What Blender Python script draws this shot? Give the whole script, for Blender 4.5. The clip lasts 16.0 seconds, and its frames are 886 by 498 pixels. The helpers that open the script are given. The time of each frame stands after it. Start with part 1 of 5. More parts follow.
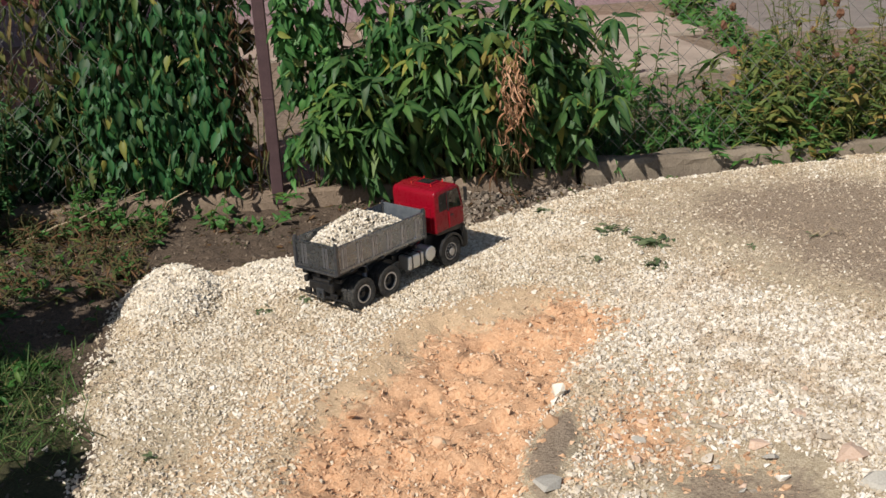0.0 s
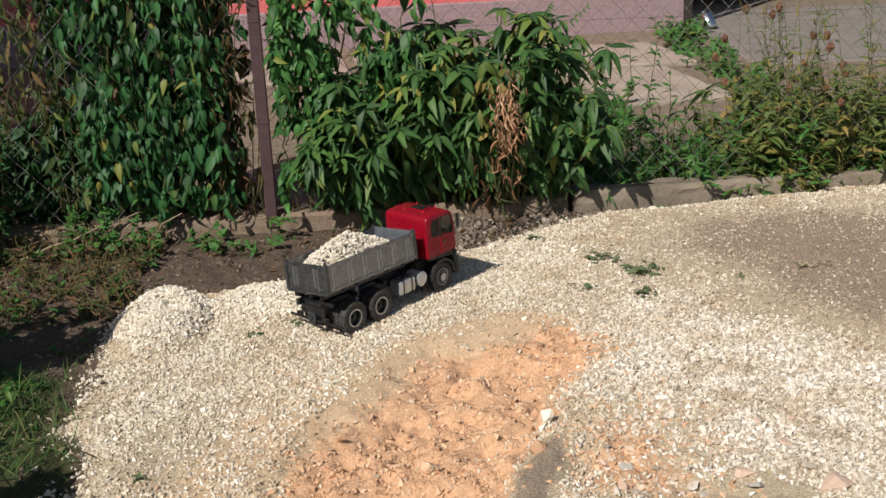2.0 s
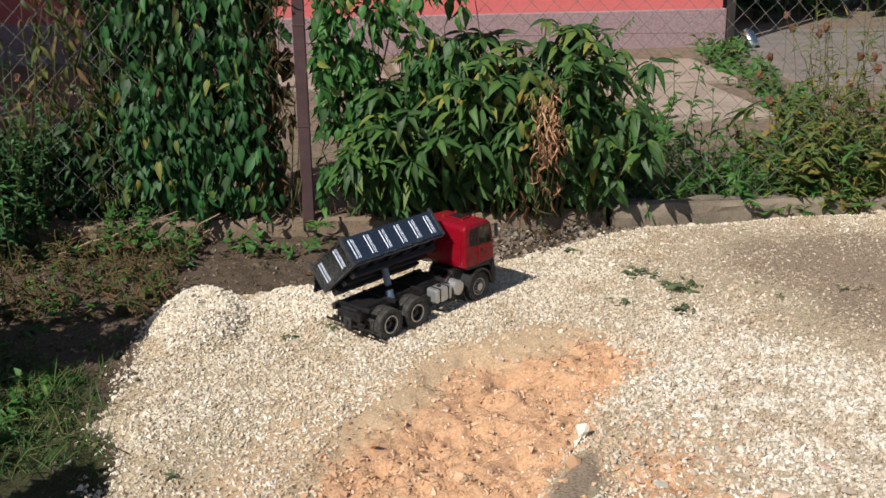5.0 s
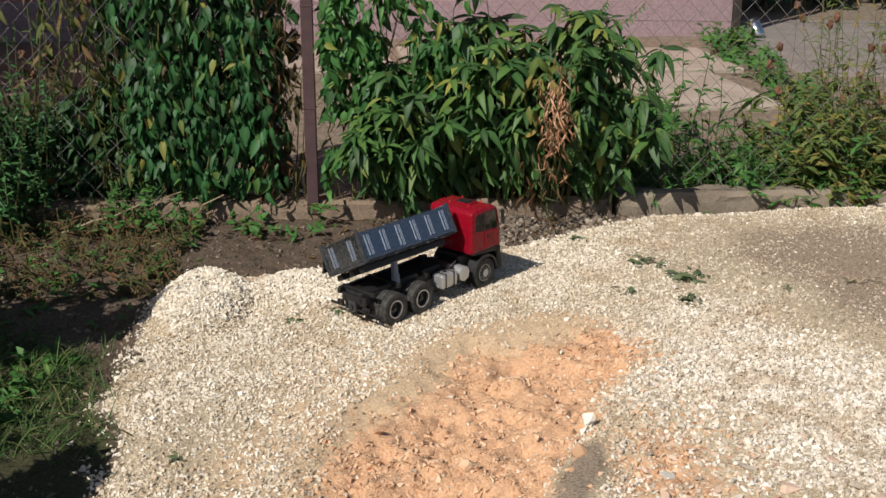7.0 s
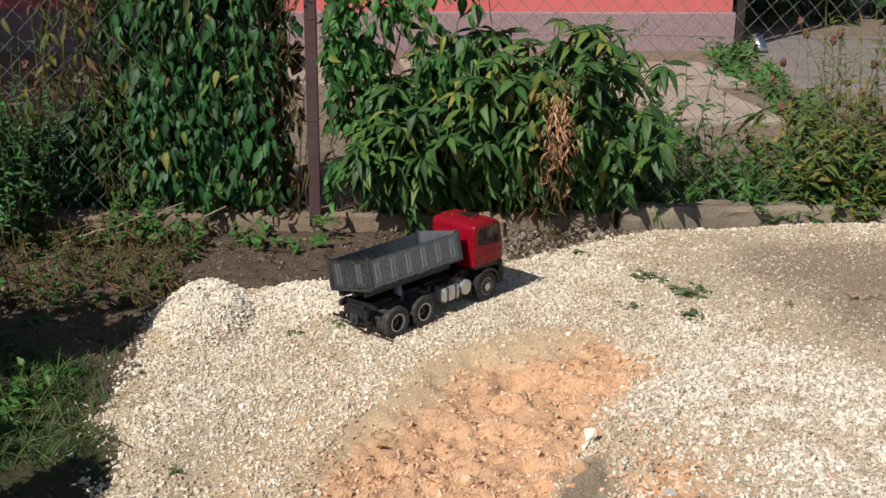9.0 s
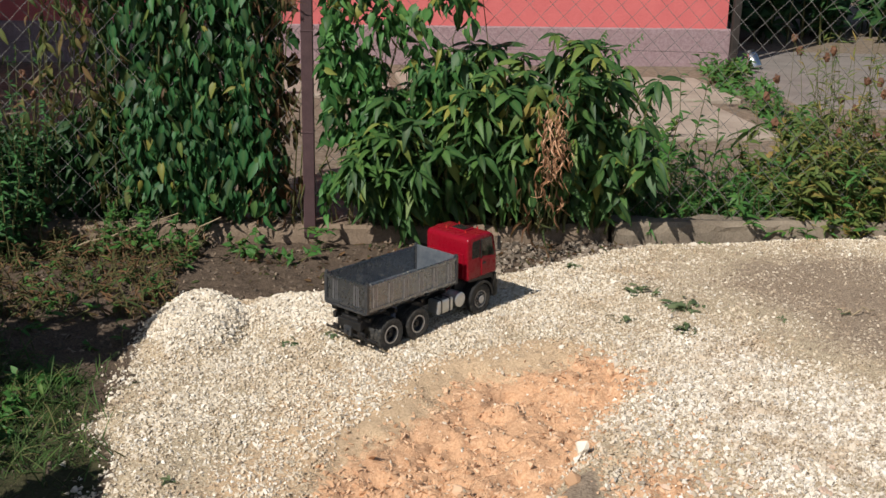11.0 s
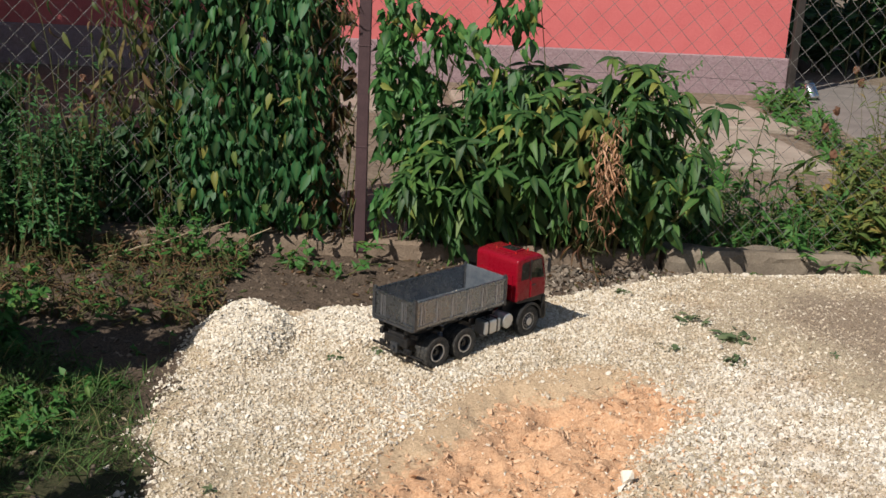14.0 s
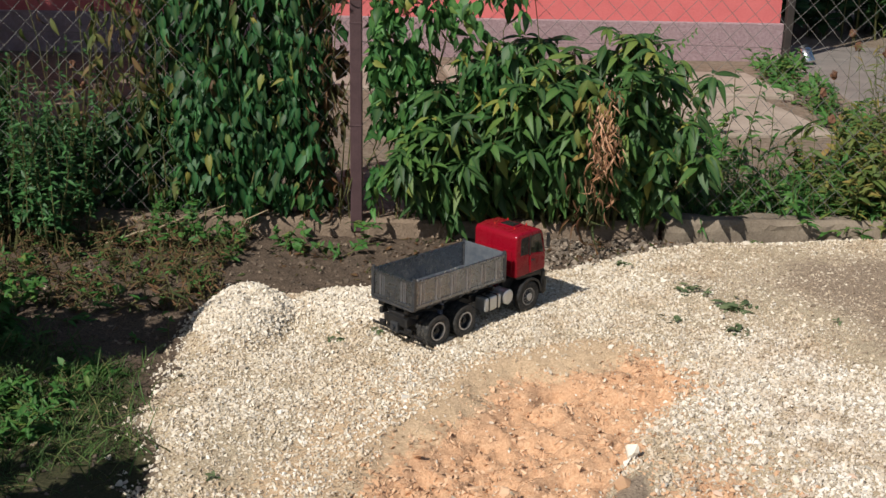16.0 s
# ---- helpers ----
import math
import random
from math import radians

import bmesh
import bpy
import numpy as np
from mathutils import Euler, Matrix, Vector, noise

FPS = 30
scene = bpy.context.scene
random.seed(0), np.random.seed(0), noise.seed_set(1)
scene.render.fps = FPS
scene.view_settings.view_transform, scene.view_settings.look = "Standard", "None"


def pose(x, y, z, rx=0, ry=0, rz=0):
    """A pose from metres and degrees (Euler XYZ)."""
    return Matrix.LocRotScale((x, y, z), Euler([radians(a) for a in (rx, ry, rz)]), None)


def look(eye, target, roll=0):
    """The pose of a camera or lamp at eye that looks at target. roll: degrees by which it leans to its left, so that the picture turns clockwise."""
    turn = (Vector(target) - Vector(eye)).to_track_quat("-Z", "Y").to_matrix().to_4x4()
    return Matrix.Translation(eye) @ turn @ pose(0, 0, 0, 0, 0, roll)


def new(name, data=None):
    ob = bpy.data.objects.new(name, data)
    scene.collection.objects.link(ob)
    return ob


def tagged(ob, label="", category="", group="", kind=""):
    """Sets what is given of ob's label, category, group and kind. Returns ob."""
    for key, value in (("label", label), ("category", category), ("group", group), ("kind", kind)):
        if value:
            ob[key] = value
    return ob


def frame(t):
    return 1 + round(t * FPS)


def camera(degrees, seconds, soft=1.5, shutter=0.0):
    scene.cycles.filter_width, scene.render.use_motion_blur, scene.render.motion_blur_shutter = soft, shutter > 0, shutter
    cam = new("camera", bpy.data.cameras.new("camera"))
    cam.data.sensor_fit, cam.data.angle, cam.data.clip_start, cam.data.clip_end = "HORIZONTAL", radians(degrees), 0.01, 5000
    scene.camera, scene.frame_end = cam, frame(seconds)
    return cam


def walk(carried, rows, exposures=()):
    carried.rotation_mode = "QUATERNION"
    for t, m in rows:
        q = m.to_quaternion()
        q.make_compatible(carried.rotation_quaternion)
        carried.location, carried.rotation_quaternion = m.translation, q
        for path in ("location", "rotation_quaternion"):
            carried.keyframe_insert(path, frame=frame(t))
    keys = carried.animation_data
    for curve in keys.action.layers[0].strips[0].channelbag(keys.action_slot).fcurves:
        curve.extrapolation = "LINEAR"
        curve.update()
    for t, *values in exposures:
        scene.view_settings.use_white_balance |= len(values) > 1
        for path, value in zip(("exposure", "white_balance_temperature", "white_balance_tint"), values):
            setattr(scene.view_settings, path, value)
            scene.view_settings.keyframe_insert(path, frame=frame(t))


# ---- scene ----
# camera ------------------------------------------------------------------
cam = camera(42.0, 16.0, soft=1.5)
# seconds, eye, tilt, roll, yaw
PATH = [
    (0, 0.0467, -0.0117, 1.2569, -19.468, -3.006, -0.966),
    (0.5, 0.0391, -0.0060, 1.2570, -19.143, -2.330, -1.299),
    (1, 0.0532, -0.0236, 1.2619, -19.127, -2.563, -1.464),
    (1.5, 0.0544, -0.0383, 1.2672, -18.424, -2.298, -1.435),
    (2, 0.0516, -0.0362, 1.2660, -18.220, -2.117, -1.368),
    (2.5, 0.0495, -0.0367, 1.2590, -18.398, -2.264, -1.382),
    (3, 0.0505, -0.0394, 1.2613, -18.415, -2.249, -1.322),
    (3.5, 0.0444, -0.0378, 1.2644, -17.986, -2.199, -0.992),
    (4, 0.0346, -0.0290, 1.2610, -17.605, -1.255, -0.326),
    (4.2, 0.0330, -0.0280, 1.2604, -17.690, -1.050, -0.030),
    (6.3, 0.0095, -0.0115, 1.2537, -17.672, -0.080, -0.150),
    (6.5, 0.0079, -0.0102, 1.2532, -17.984, -0.313, 0.046),
    (7, -0.0001, 0.0001, 1.2500, -18.399, 0.500, -0.001),
    (7.5, -0.0031, 0.0081, 1.2449, -18.624, 0.485, 0.112),
    (8, 0.0047, 0.0096, 1.2482, -18.931, 0.246, 0.544),
    (8.5, -0.0022, 0.0077, 1.2487, -18.528, 0.546, 0.576),
    (9, -0.0036, 0.0052, 1.2532, -17.816, 0.923, 0.058),
    (9.5, -0.0025, 0.0077, 1.2508, -17.823, 0.625, 0.110),
    (9.7, -0.0025, 0.0066, 1.2510, -17.700, 0.640, 0.025),
    (11.8, -0.0040, -0.0108, 1.2536, -17.103, 1.845, -0.160),
    (12, -0.0041, -0.0115, 1.2537, -17.144, 1.849, -0.107),
    (12.5, -0.0049, -0.0123, 1.2546, -16.967, 1.790, 0.048),
    (13, -0.0111, -0.0045, 1.2568, -16.708, 1.916, 1.254),
    (13.5, -0.0218, 0.0041, 1.2495, -16.530, 3.180, 2.386),
    (14, -0.0203, 0.0103, 1.2519, -16.354, 3.222, 2.099),
    (14.5, -0.0224, 0.0264, 1.2456, -17.326, 2.309, 2.776),
    (15, -0.0142, 0.0311, 1.2483, -17.807, 2.241, 2.239),
    (15.5, -0.0127, 0.0326, 1.2507, -17.778, 2.547, 2.211),
    (16, -0.0175, 0.0373, 1.2503, -17.568, 1.560, 2.018),
]
walk(cam, [(t, pose(x, y, z, 90 + pitch, 0, yaw) @ pose(0, 0, 0, 0, 0, roll)) for t, x, y, z, pitch, roll, yaw in PATH])

# world and sun -----------------------------------------------------------
SUN_EL, SUN_AZ = 43.0, 215.0        # height and compass bearing from +y, clockwise
world = bpy.data.worlds.new("sky")
scene.world = world
world.use_nodes = True
wn = world.node_tree.nodes
sky = wn.new("ShaderNodeTexSky")
sky.sky_type, sky.sun_disc = "NISHITA", False
sky.sun_elevation, sky.sun_rotation = radians(SUN_EL), radians(SUN_AZ)
wn["Background"].inputs["Strength"].default_value = 0.076
world.node_tree.links.new(sky.outputs[0], wn["Background"].inputs[0])
sun_data = bpy.data.lights.new("sun", "SUN")
sun_data.energy, sun_data.angle, sun_data.color = 5.2, radians(0.5), (1.0, 0.955, 0.885)
sun = new("sun", sun_data)
away = Vector((math.sin(radians(SUN_AZ)) * math.cos(radians(SUN_EL)), math.cos(radians(SUN_AZ)) * math.cos(radians(SUN_EL)), math.sin(radians(SUN_EL))))
sun.matrix_world = look(away * 20, (0, 0, 0))


# materials ---------------------------------------------------------------
class Mat:
    """A node material with short ways to add nodes."""

    def __init__(self, name, rough=0.6, metal=0.0, spec=0.5):
        self.m = bpy.data.materials.new(name)
        self.m.use_nodes = True
        self.t = self.m.node_tree
        self.b = self.t.nodes["Principled BSDF"]
        self.b.inputs["Roughness"].default_value = rough
        self.b.inputs["Metallic"].default_value = metal
        self.b.inputs["Specular IOR Level"].default_value = spec

    def add(self, kind, **values):
        n = self.t.nodes.new("ShaderNode" + kind)
        for key, v in values.items():
            n.inputs[key.replace("_", " ")].default_value = v
        return n

    def link(self, a, b):
        self.t.links.new(a, b)

    def place(self):
        return self.add("NewGeometry").outputs["Position"]

    def local(self):
        return self.add("TexCoord").outputs["Object"]

    def noise(self, scale, detail=4, rough=0.6, where=None):
        n = self.add("TexNoise", Scale=scale, Detail=detail, Roughness=rough)
        self.link(where or self.place(), n.inputs["Vector"])
        return n.outputs["Fac"]

    def ramp(self, fac, stops):
        n = self.add("ValToRGB")
        e = n.color_ramp.elements
        while len(e) < len(stops):
            e.new(0.5)
        for k, (p, c) in zip(e, stops):
            k.position, k.color = p, (*c, 1)
        self.link(fac, n.inputs[0])
        return n.outputs[0]

    def mix(self, fac, a, b, mode="MIX"):
        n = self.t.nodes.new("ShaderNodeMix")
        n.data_type, n.blend_type = "RGBA", mode
        for i, v in ((0, fac), (6, a), (7, b)):
            if isinstance(v, (int, float)):
                n.inputs[i].default_value = v
            elif isinstance(v, tuple):
                n.inputs[i].default_value = (*v, 1)
            else:
                self.link(v, n.inputs[i])
        return n.outputs[2]

    def math(self, op, a, b=0.0, clamp=False):
        n = self.t.nodes.new("ShaderNodeMath")
        n.operation, n.use_clamp = op, clamp
        for i, v in ((0, a), (1, b)):
            if isinstance(v, (int, float)):
                n.inputs[i].default_value = v
            else:
                self.link(v, n.inputs[i])
        return n.outputs[0]

    def math_vec(self, v):
        n = self.t.nodes.new("ShaderNodeVectorMath")
        n.operation = "ADD"
        n.inputs[1].default_value = (7.3, 3.1, 1.7)
        self.link(v, n.inputs[0])
        return n.outputs[0]

    def color(self, c):
        if isinstance(c, tuple):
            self.b.inputs["Base Color"].default_value = (*c, 1)
        else:
            self.link(c, self.b.inputs["Base Color"])
        return self

    def bump(self, height, strength=0.4, distance=0.005):
        n = self.add("Bump", Strength=strength, Distance=distance)
        self.link(height, n.inputs["Height"])
        self.link(n.outputs[0], self.b.inputs["Normal"])
        return self

    def attr(self, name):
        n = self.t.nodes.new("ShaderNodeAttribute")
        n.attribute_name = name
        return n.outputs["Fac"]

    def chance(self):
        """A number for each object and each loose piece of a mesh."""
        a = self.add("ObjectInfo").outputs["Random"]
        b = self.add("NewGeometry").outputs["Random Per Island"]
        return self.math("FRACT", self.math("ADD", a, b))


def dusty(name, base, dust, rough, metal=0.0, amount=0.5, scale=60, spec=0.5, coat=0.0):
    m = Mat(name, rough, metal, spec)
    n = m.noise(scale, 5, 0.7, m.local())
    f = m.math("MULTIPLY", m.ramp(n, [(0.42, (0, 0, 0)), (0.75, (1, 1, 1))]), amount)
    m.color(m.mix(f, base, dust))
    m.link(m.math("ADD", m.math("MULTIPLY", n, 0.25), rough - 0.12), m.b.inputs["Roughness"])
    m.b.inputs["Coat Weight"].default_value = coat
    m.b.inputs["Coat Roughness"].default_value = 0.12
    m.bump(m.noise(scale * 9, 2, 0.5, m.local()), 0.06, 0.0008)
    return m.m


DUST = (0.42, 0.37, 0.29)
red_paint = dusty("red_paint", (0.215, 0.003, 0.012), (0.25, 0.02, 0.02), 0.28, amount=0.04, coat=0.15)
black_plastic = dusty("black_plastic", (0.008, 0.008, 0.009), DUST, 0.5, amount=0.035)
black_gloss = dusty("black_gloss", (0.01, 0.01, 0.012), DUST, 0.25, amount=0.06)
rubber = dusty("tyre_rubber", (0.02, 0.02, 0.02), DUST, 0.8, amount=0.2, scale=90)
bed_steel = dusty("grey_steel", (0.215, 0.235, 0.265), (0.34, 0.32, 0.30), 0.27, 0.97, amount=0.12, scale=45)
bed_inside = dusty("worn_grey_steel", (0.12, 0.14, 0.165), (0.45, 0.44, 0.42), 0.42, 0.5, amount=0.35, scale=35)
# same paint as the boards, coloured paler here to carry the ribs' glint
rib_steel = dusty("glint_rib_steel", (0.38, 0.41, 0.47), DUST, 0.36, 1.0, amount=0.06)
dark_steel = dusty("dark_steel", (0.06, 0.065, 0.075), DUST, 0.4, 0.6, amount=0.2)
bright_steel = dusty("bright_steel", (0.72, 0.72, 0.72), DUST, 0.2, 1.0, amount=0.15)
tank_alu = dusty("tank_aluminium", (0.55, 0.56, 0.56), DUST, 0.36, 0.7, amount=0.3)
rim_steel = dusty("rim_steel", (0.42, 0.42, 0.43), DUST, 0.35, 0.7, amount=0.3)
blue_steel = dusty("blue_grey_paint", (0.12, 0.16, 0.24), DUST, 0.3, 0.3, amount=0.1)
lamp_red = dusty("red_lens", (0.4, 0.01, 0.01), DUST, 0.2, amount=0.1)


def make_glass():
    m = Mat("tinted_glass", 0.04)
    m.color((0.02, 0.025, 0.028))
    m.b.inputs["Transmission Weight"].default_value = 0.55
    m.b.inputs["Coat Weight"].default_value = 0.5
    return m.m


glass = make_glass()
for painted, shine in ((red_paint, 0.22), (black_gloss, 0.2)):
    painted.node_tree.nodes["Principled BSDF"].inputs["Specular IOR Level"].default_value = shine


def leaf_material(name, stops, back, gloss=0.5):
    """Leaves: hue by piece, paler veins along the middle, some light passes through."""
    m = Mat(name, gloss, 0.0, 0.24)
    c = m.ramp(m.chance(), stops)
    c = m.mix(m.math("MULTIPLY", m.noise(70, 3), 0.35), c, back)
    vein = m.attr("vein")
    c = m.mix(m.math("MULTIPLY", vein, 0.18), c, (0.20, 0.26, 0.08))
    m.color(c)
    tr = m.add("BsdfTranslucent")
    m.link(m.mix(0.3, c, (0.14, 0.34, 0.04)), tr.inputs["Color"])
    mx = m.add("MixShader", Fac=0.16)
    m.link(m.b.outputs[0], mx.inputs[1])
    m.link(tr.outputs[0], mx.inputs[2])
    m.link(mx.outputs[0], m.t.nodes["Material Output"].inputs[0])
    m.bump(m.noise(160, 2), 0.25, 0.002)
    return m.m


leaf_vine = leaf_material("vine_leaf", [(0.0, (0.006, 0.032, 0.012)), (0.5, (0.013, 0.075, 0.025)), (0.86, (0.03, 0.135, 0.04)), (0.96, (0.09, 0.14, 0.03)), (1.0, (0.24, 0.20, 0.04))], (0.008, 0.05, 0.018))
leaf_bright = leaf_material("bright_vine_leaf", [(0.0, (0.010, 0.05, 0.014)), (0.5, (0.028, 0.12, 0.028)), (0.88, (0.075, 0.21, 0.05)), (0.96, (0.16, 0.22, 0.05)), (1.0, (0.28, 0.25, 0.05))], (0.012, 0.055, 0.018))
leaf_shrub = leaf_material("shrub_leaf", [(0.0, (0.010, 0.042, 0.012)), (0.45, (0.024, 0.082, 0.02)), (0.8, (0.06, 0.14, 0.03)), (0.94, (0.13, 0.18, 0.035)), (1.0, (0.28, 0.25, 0.05))], (0.016, 0.045, 0.02))
leaf_dry = leaf_material("dry_leaf", [(0.0, (0.26, 0.11, 0.06)), (0.4, (0.52, 0.27, 0.16)), (1.0, (0.70, 0.44, 0.30))], (0.25, 0.12, 0.07), 0.7)
leaf_weed = leaf_material("weed_leaf", [(0.0, (0.015, 0.08, 0.014)), (0.6, (0.03, 0.13, 0.022)), (0.9, (0.06, 0.16, 0.03)), (1.0, (0.16, 0.17, 0.04))], (0.03, 0.07, 0.02), 0.55)
# dark leaves: in the inner layers this colour stands for deep shade
leaf_dark = leaf_material("shade_dark_leaf", [(0.0, (0.008, 0.04, 0.016)), (0.6, (0.012, 0.06, 0.02)), (1.0, (0.025, 0.08, 0.024))], (0.01, 0.035, 0.015), 0.5)
leaf_gold = leaf_material("fading_stalk_leaf", [(0.0, (0.04, 0.09, 0.018)), (0.5, (0.075, 0.125, 0.026)), (0.8, (0.16, 0.15, 0.032)), (1.0, (0.28, 0.17, 0.05))], (0.1, 0.08, 0.03), 0.6)
leaf_feather = leaf_material("feathery_leaf", [(0.0, (0.012, 0.06, 0.02)), (0.6, (0.022, 0.10, 0.03)), (1.0, (0.045, 0.15, 0.04))], (0.015, 0.05, 0.02), 0.5)
leaf_ochre = leaf_material("ochre_stalk_leaf", [(0.0, (0.018, 0.045, 0.012)), (0.45, (0.05, 0.07, 0.018)), (0.72, (0.13, 0.12, 0.035)), (0.86, (0.14, 0.065, 0.035)), (1.0, (0.07, 0.025, 0.018))], (0.06, 0.06, 0.02), 0.6)
leaf_dusty = leaf_material("dusty_weed_leaf", [(0.0, (0.05, 0.085, 0.04)), (0.6, (0.09, 0.13, 0.06)), (1.0, (0.17, 0.18, 0.10))], (0.12, 0.13, 0.08), 0.7)
leaf_grass = leaf_material("grass_blade", [(0.0, (0.018, 0.055, 0.012)), (0.55, (0.035, 0.10, 0.022)), (0.85, (0.09, 0.12, 0.035)), (1.0, (0.22, 0.17, 0.08))], (0.05, 0.06, 0.02), 0.6)
leaf_rust = leaf_material("rusty_weed_leaf", [(0.0, (0.02, 0.05, 0.012)), (0.3, (0.05, 0.04, 0.016)), (0.7, (0.11, 0.035, 0.022)), (1.0, (0.16, 0.07, 0.035))], (0.05, 0.03, 0.02), 0.7)


def plain(name, stops, scale, rough=0.8, fine=300, bump=0.3, dist=0.003):
    m = Mat(name, rough, 0.0, 0.25)
    c = m.ramp(m.noise(scale, 5), stops)
    c = m.mix(0.35, c, m.ramp(m.noise(fine, 3), [(0.3, stops[0][1]), (0.7, stops[-1][1])]))
    m.color(c).bump(m.noise(fine, 4), bump, dist)
    return m.m


stem_mat = plain("plant_stem", [(0.3, (0.05, 0.07, 0.02)), (0.7, (0.14, 0.12, 0.05))], 30)
twig_mat = plain("dry_twig", [(0.3, (0.2, 0.15, 0.09)), (0.7, (0.36, 0.29, 0.19))], 40)
seed_mat = plain("seed_head", [(0.3, (0.09, 0.042, 0.025)), (0.7, (0.19, 0.095, 0.055))], 90)
post_paint = plain("brown_post_paint", [(0.3, (0.055, 0.032, 0.034)), (0.7, (0.085, 0.05, 0.052))], 25, 0.6, 200, 0.15)
wire_mat = plain("weathered_wire", [(0.3, (0.07, 0.065, 0.06)), (0.7, (0.2, 0.19, 0.18))], 40, 0.55)
kerb_mat = plain("weathered_concrete", [(0.3, (0.11, 0.085, 0.063)), (0.7, (0.28, 0.23, 0.172))], 7, 0.9, 130, 0.6, 0.006)
old_kerb_mat = plain("soiled_concrete", [(0.3, (0.115, 0.085, 0.06)), (0.7, (0.29, 0.215, 0.155))], 9, 0.95, 130, 0.7, 0.008)
slab_mat = plain("pale_concrete", [(0.3, (0.24, 0.195, 0.155)), (0.7, (0.40, 0.335, 0.27))], 5, 0.9, 90, 0.4)
pad_mat = plain("grey_concrete", [(0.3, (0.15, 0.13, 0.115)), (0.7, (0.25, 0.22, 0.195))], 5, 0.9, 90, 0.4)
plinth_mat = plain("pink_grey_roughcast", [(0.35, (0.27, 0.18, 0.19)), (0.65, (0.40, 0.29, 0.30))], 45, 0.95, 110, 0.9, 0.012)
wall_mat = plain("coral_render", [(0.3, (0.52, 0.125, 0.125)), (0.7, (0.60, 0.16, 0.155))], 4, 0.9, 60, 0.4, 0.01)
dark_wood = plain("dark_wood", [(0.3, (0.02, 0.017, 0.015)), (0.7, (0.05, 0.04, 0.035))], 8)


def stone_material(name, stops, rough=0.9, weather=False, speck=0.25):
    m = Mat(name, rough, 0.0, 0.3)
    c = m.ramp(m.chance(), stops)
    c = m.mix(speck, c, m.ramp(m.noise(220, 4), [(0.3, (0.25, 0.19, 0.12)), (0.7, (0.78, 0.72, 0.62))]))
    c = m.mix(m.ramp(m.noise(6.0, 5), [(0.48, (0, 0, 0)), (0.68, (0.6, 0.6, 0.6))]), c, (0.62, 0.48, 0.33), "MULTIPLY") if weather else c
    c = m.mix(m.ramp(m.noise(4.1, 3, 0.5, m.math_vec(m.place())), [(0.52, (0, 0, 0)), (0.75, (0.5, 0.5, 0.5))]), c, (0.52, 0.41, 0.28)) if weather else c
    m.color(c).bump(m.noise(500, 3), 0.35, 0.001)
    return m.m


gravel_mat = stone_material("limestone_chips", [(0.0, (0.32, 0.25, 0.17)), (0.16, (0.52, 0.43, 0.31)), (0.5, (0.65, 0.565, 0.44)), (0.8, (0.74, 0.665, 0.555)), (1.0, (0.86, 0.81, 0.73))], weather=True)
white_gravel_mat = stone_material("fresh_limestone_chips", [(0.0, (0.46, 0.38, 0.28)), (0.3, (0.66, 0.58, 0.46)), (0.7, (0.76, 0.685, 0.57)), (1.0, (0.84, 0.78, 0.69))])
pale_gravel_mat = stone_material("bleached_limestone_chips", [(0.0, (0.28, 0.23, 0.18)), (0.2, (0.50, 0.43, 0.34)), (0.6, (0.70, 0.63, 0.535)), (1.0, (0.86, 0.82, 0.76))], weather=True)
stained_mat = stone_material("stained_limestone_chips", [(0.0, (0.22, 0.165, 0.115)), (0.4, (0.40, 0.32, 0.23)), (0.8, (0.54, 0.45, 0.34)), (1.0, (0.68, 0.60, 0.49))], weather=True)
rubble_mat = stone_material("soiled_rubble", [(0.0, (0.06, 0.044, 0.032)), (0.6, (0.14, 0.105, 0.078)), (0.9, (0.24, 0.19, 0.145)), (1.0, (0.5, 0.43, 0.34))], speck=0.12)
sand_clod_mat = stone_material("sandy_crumbs", [(0.0, (0.34, 0.23, 0.14)), (0.6, (0.52, 0.38, 0.25)), (1.0, (0.62, 0.50, 0.36))], speck=0.1)
clod_mat = stone_material("orange_clods", [(0.0, (0.42, 0.235, 0.125)), (0.6, (0.58, 0.36, 0.215)), (1.0, (0.66, 0.44, 0.285))], speck=0.05)
soil_clod_mat = stone_material("dark_soil_crumbs", [(0.0, (0.05, 0.036, 0.026)), (0.7, (0.13, 0.093, 0.066)), (1.0, (0.25, 0.19, 0.135))], speck=0.05)
grey_slab_mat = stone_material("grey_stone", [(0.0, (0.28, 0.26, 0.23)), (1.0, (0.38, 0.36, 0.32))])
pink_slab_mat = stone_material("pink_stone", [(0.0, (0.52, 0.33, 0.23)), (1.0, (0.56, 0.38, 0.28))])


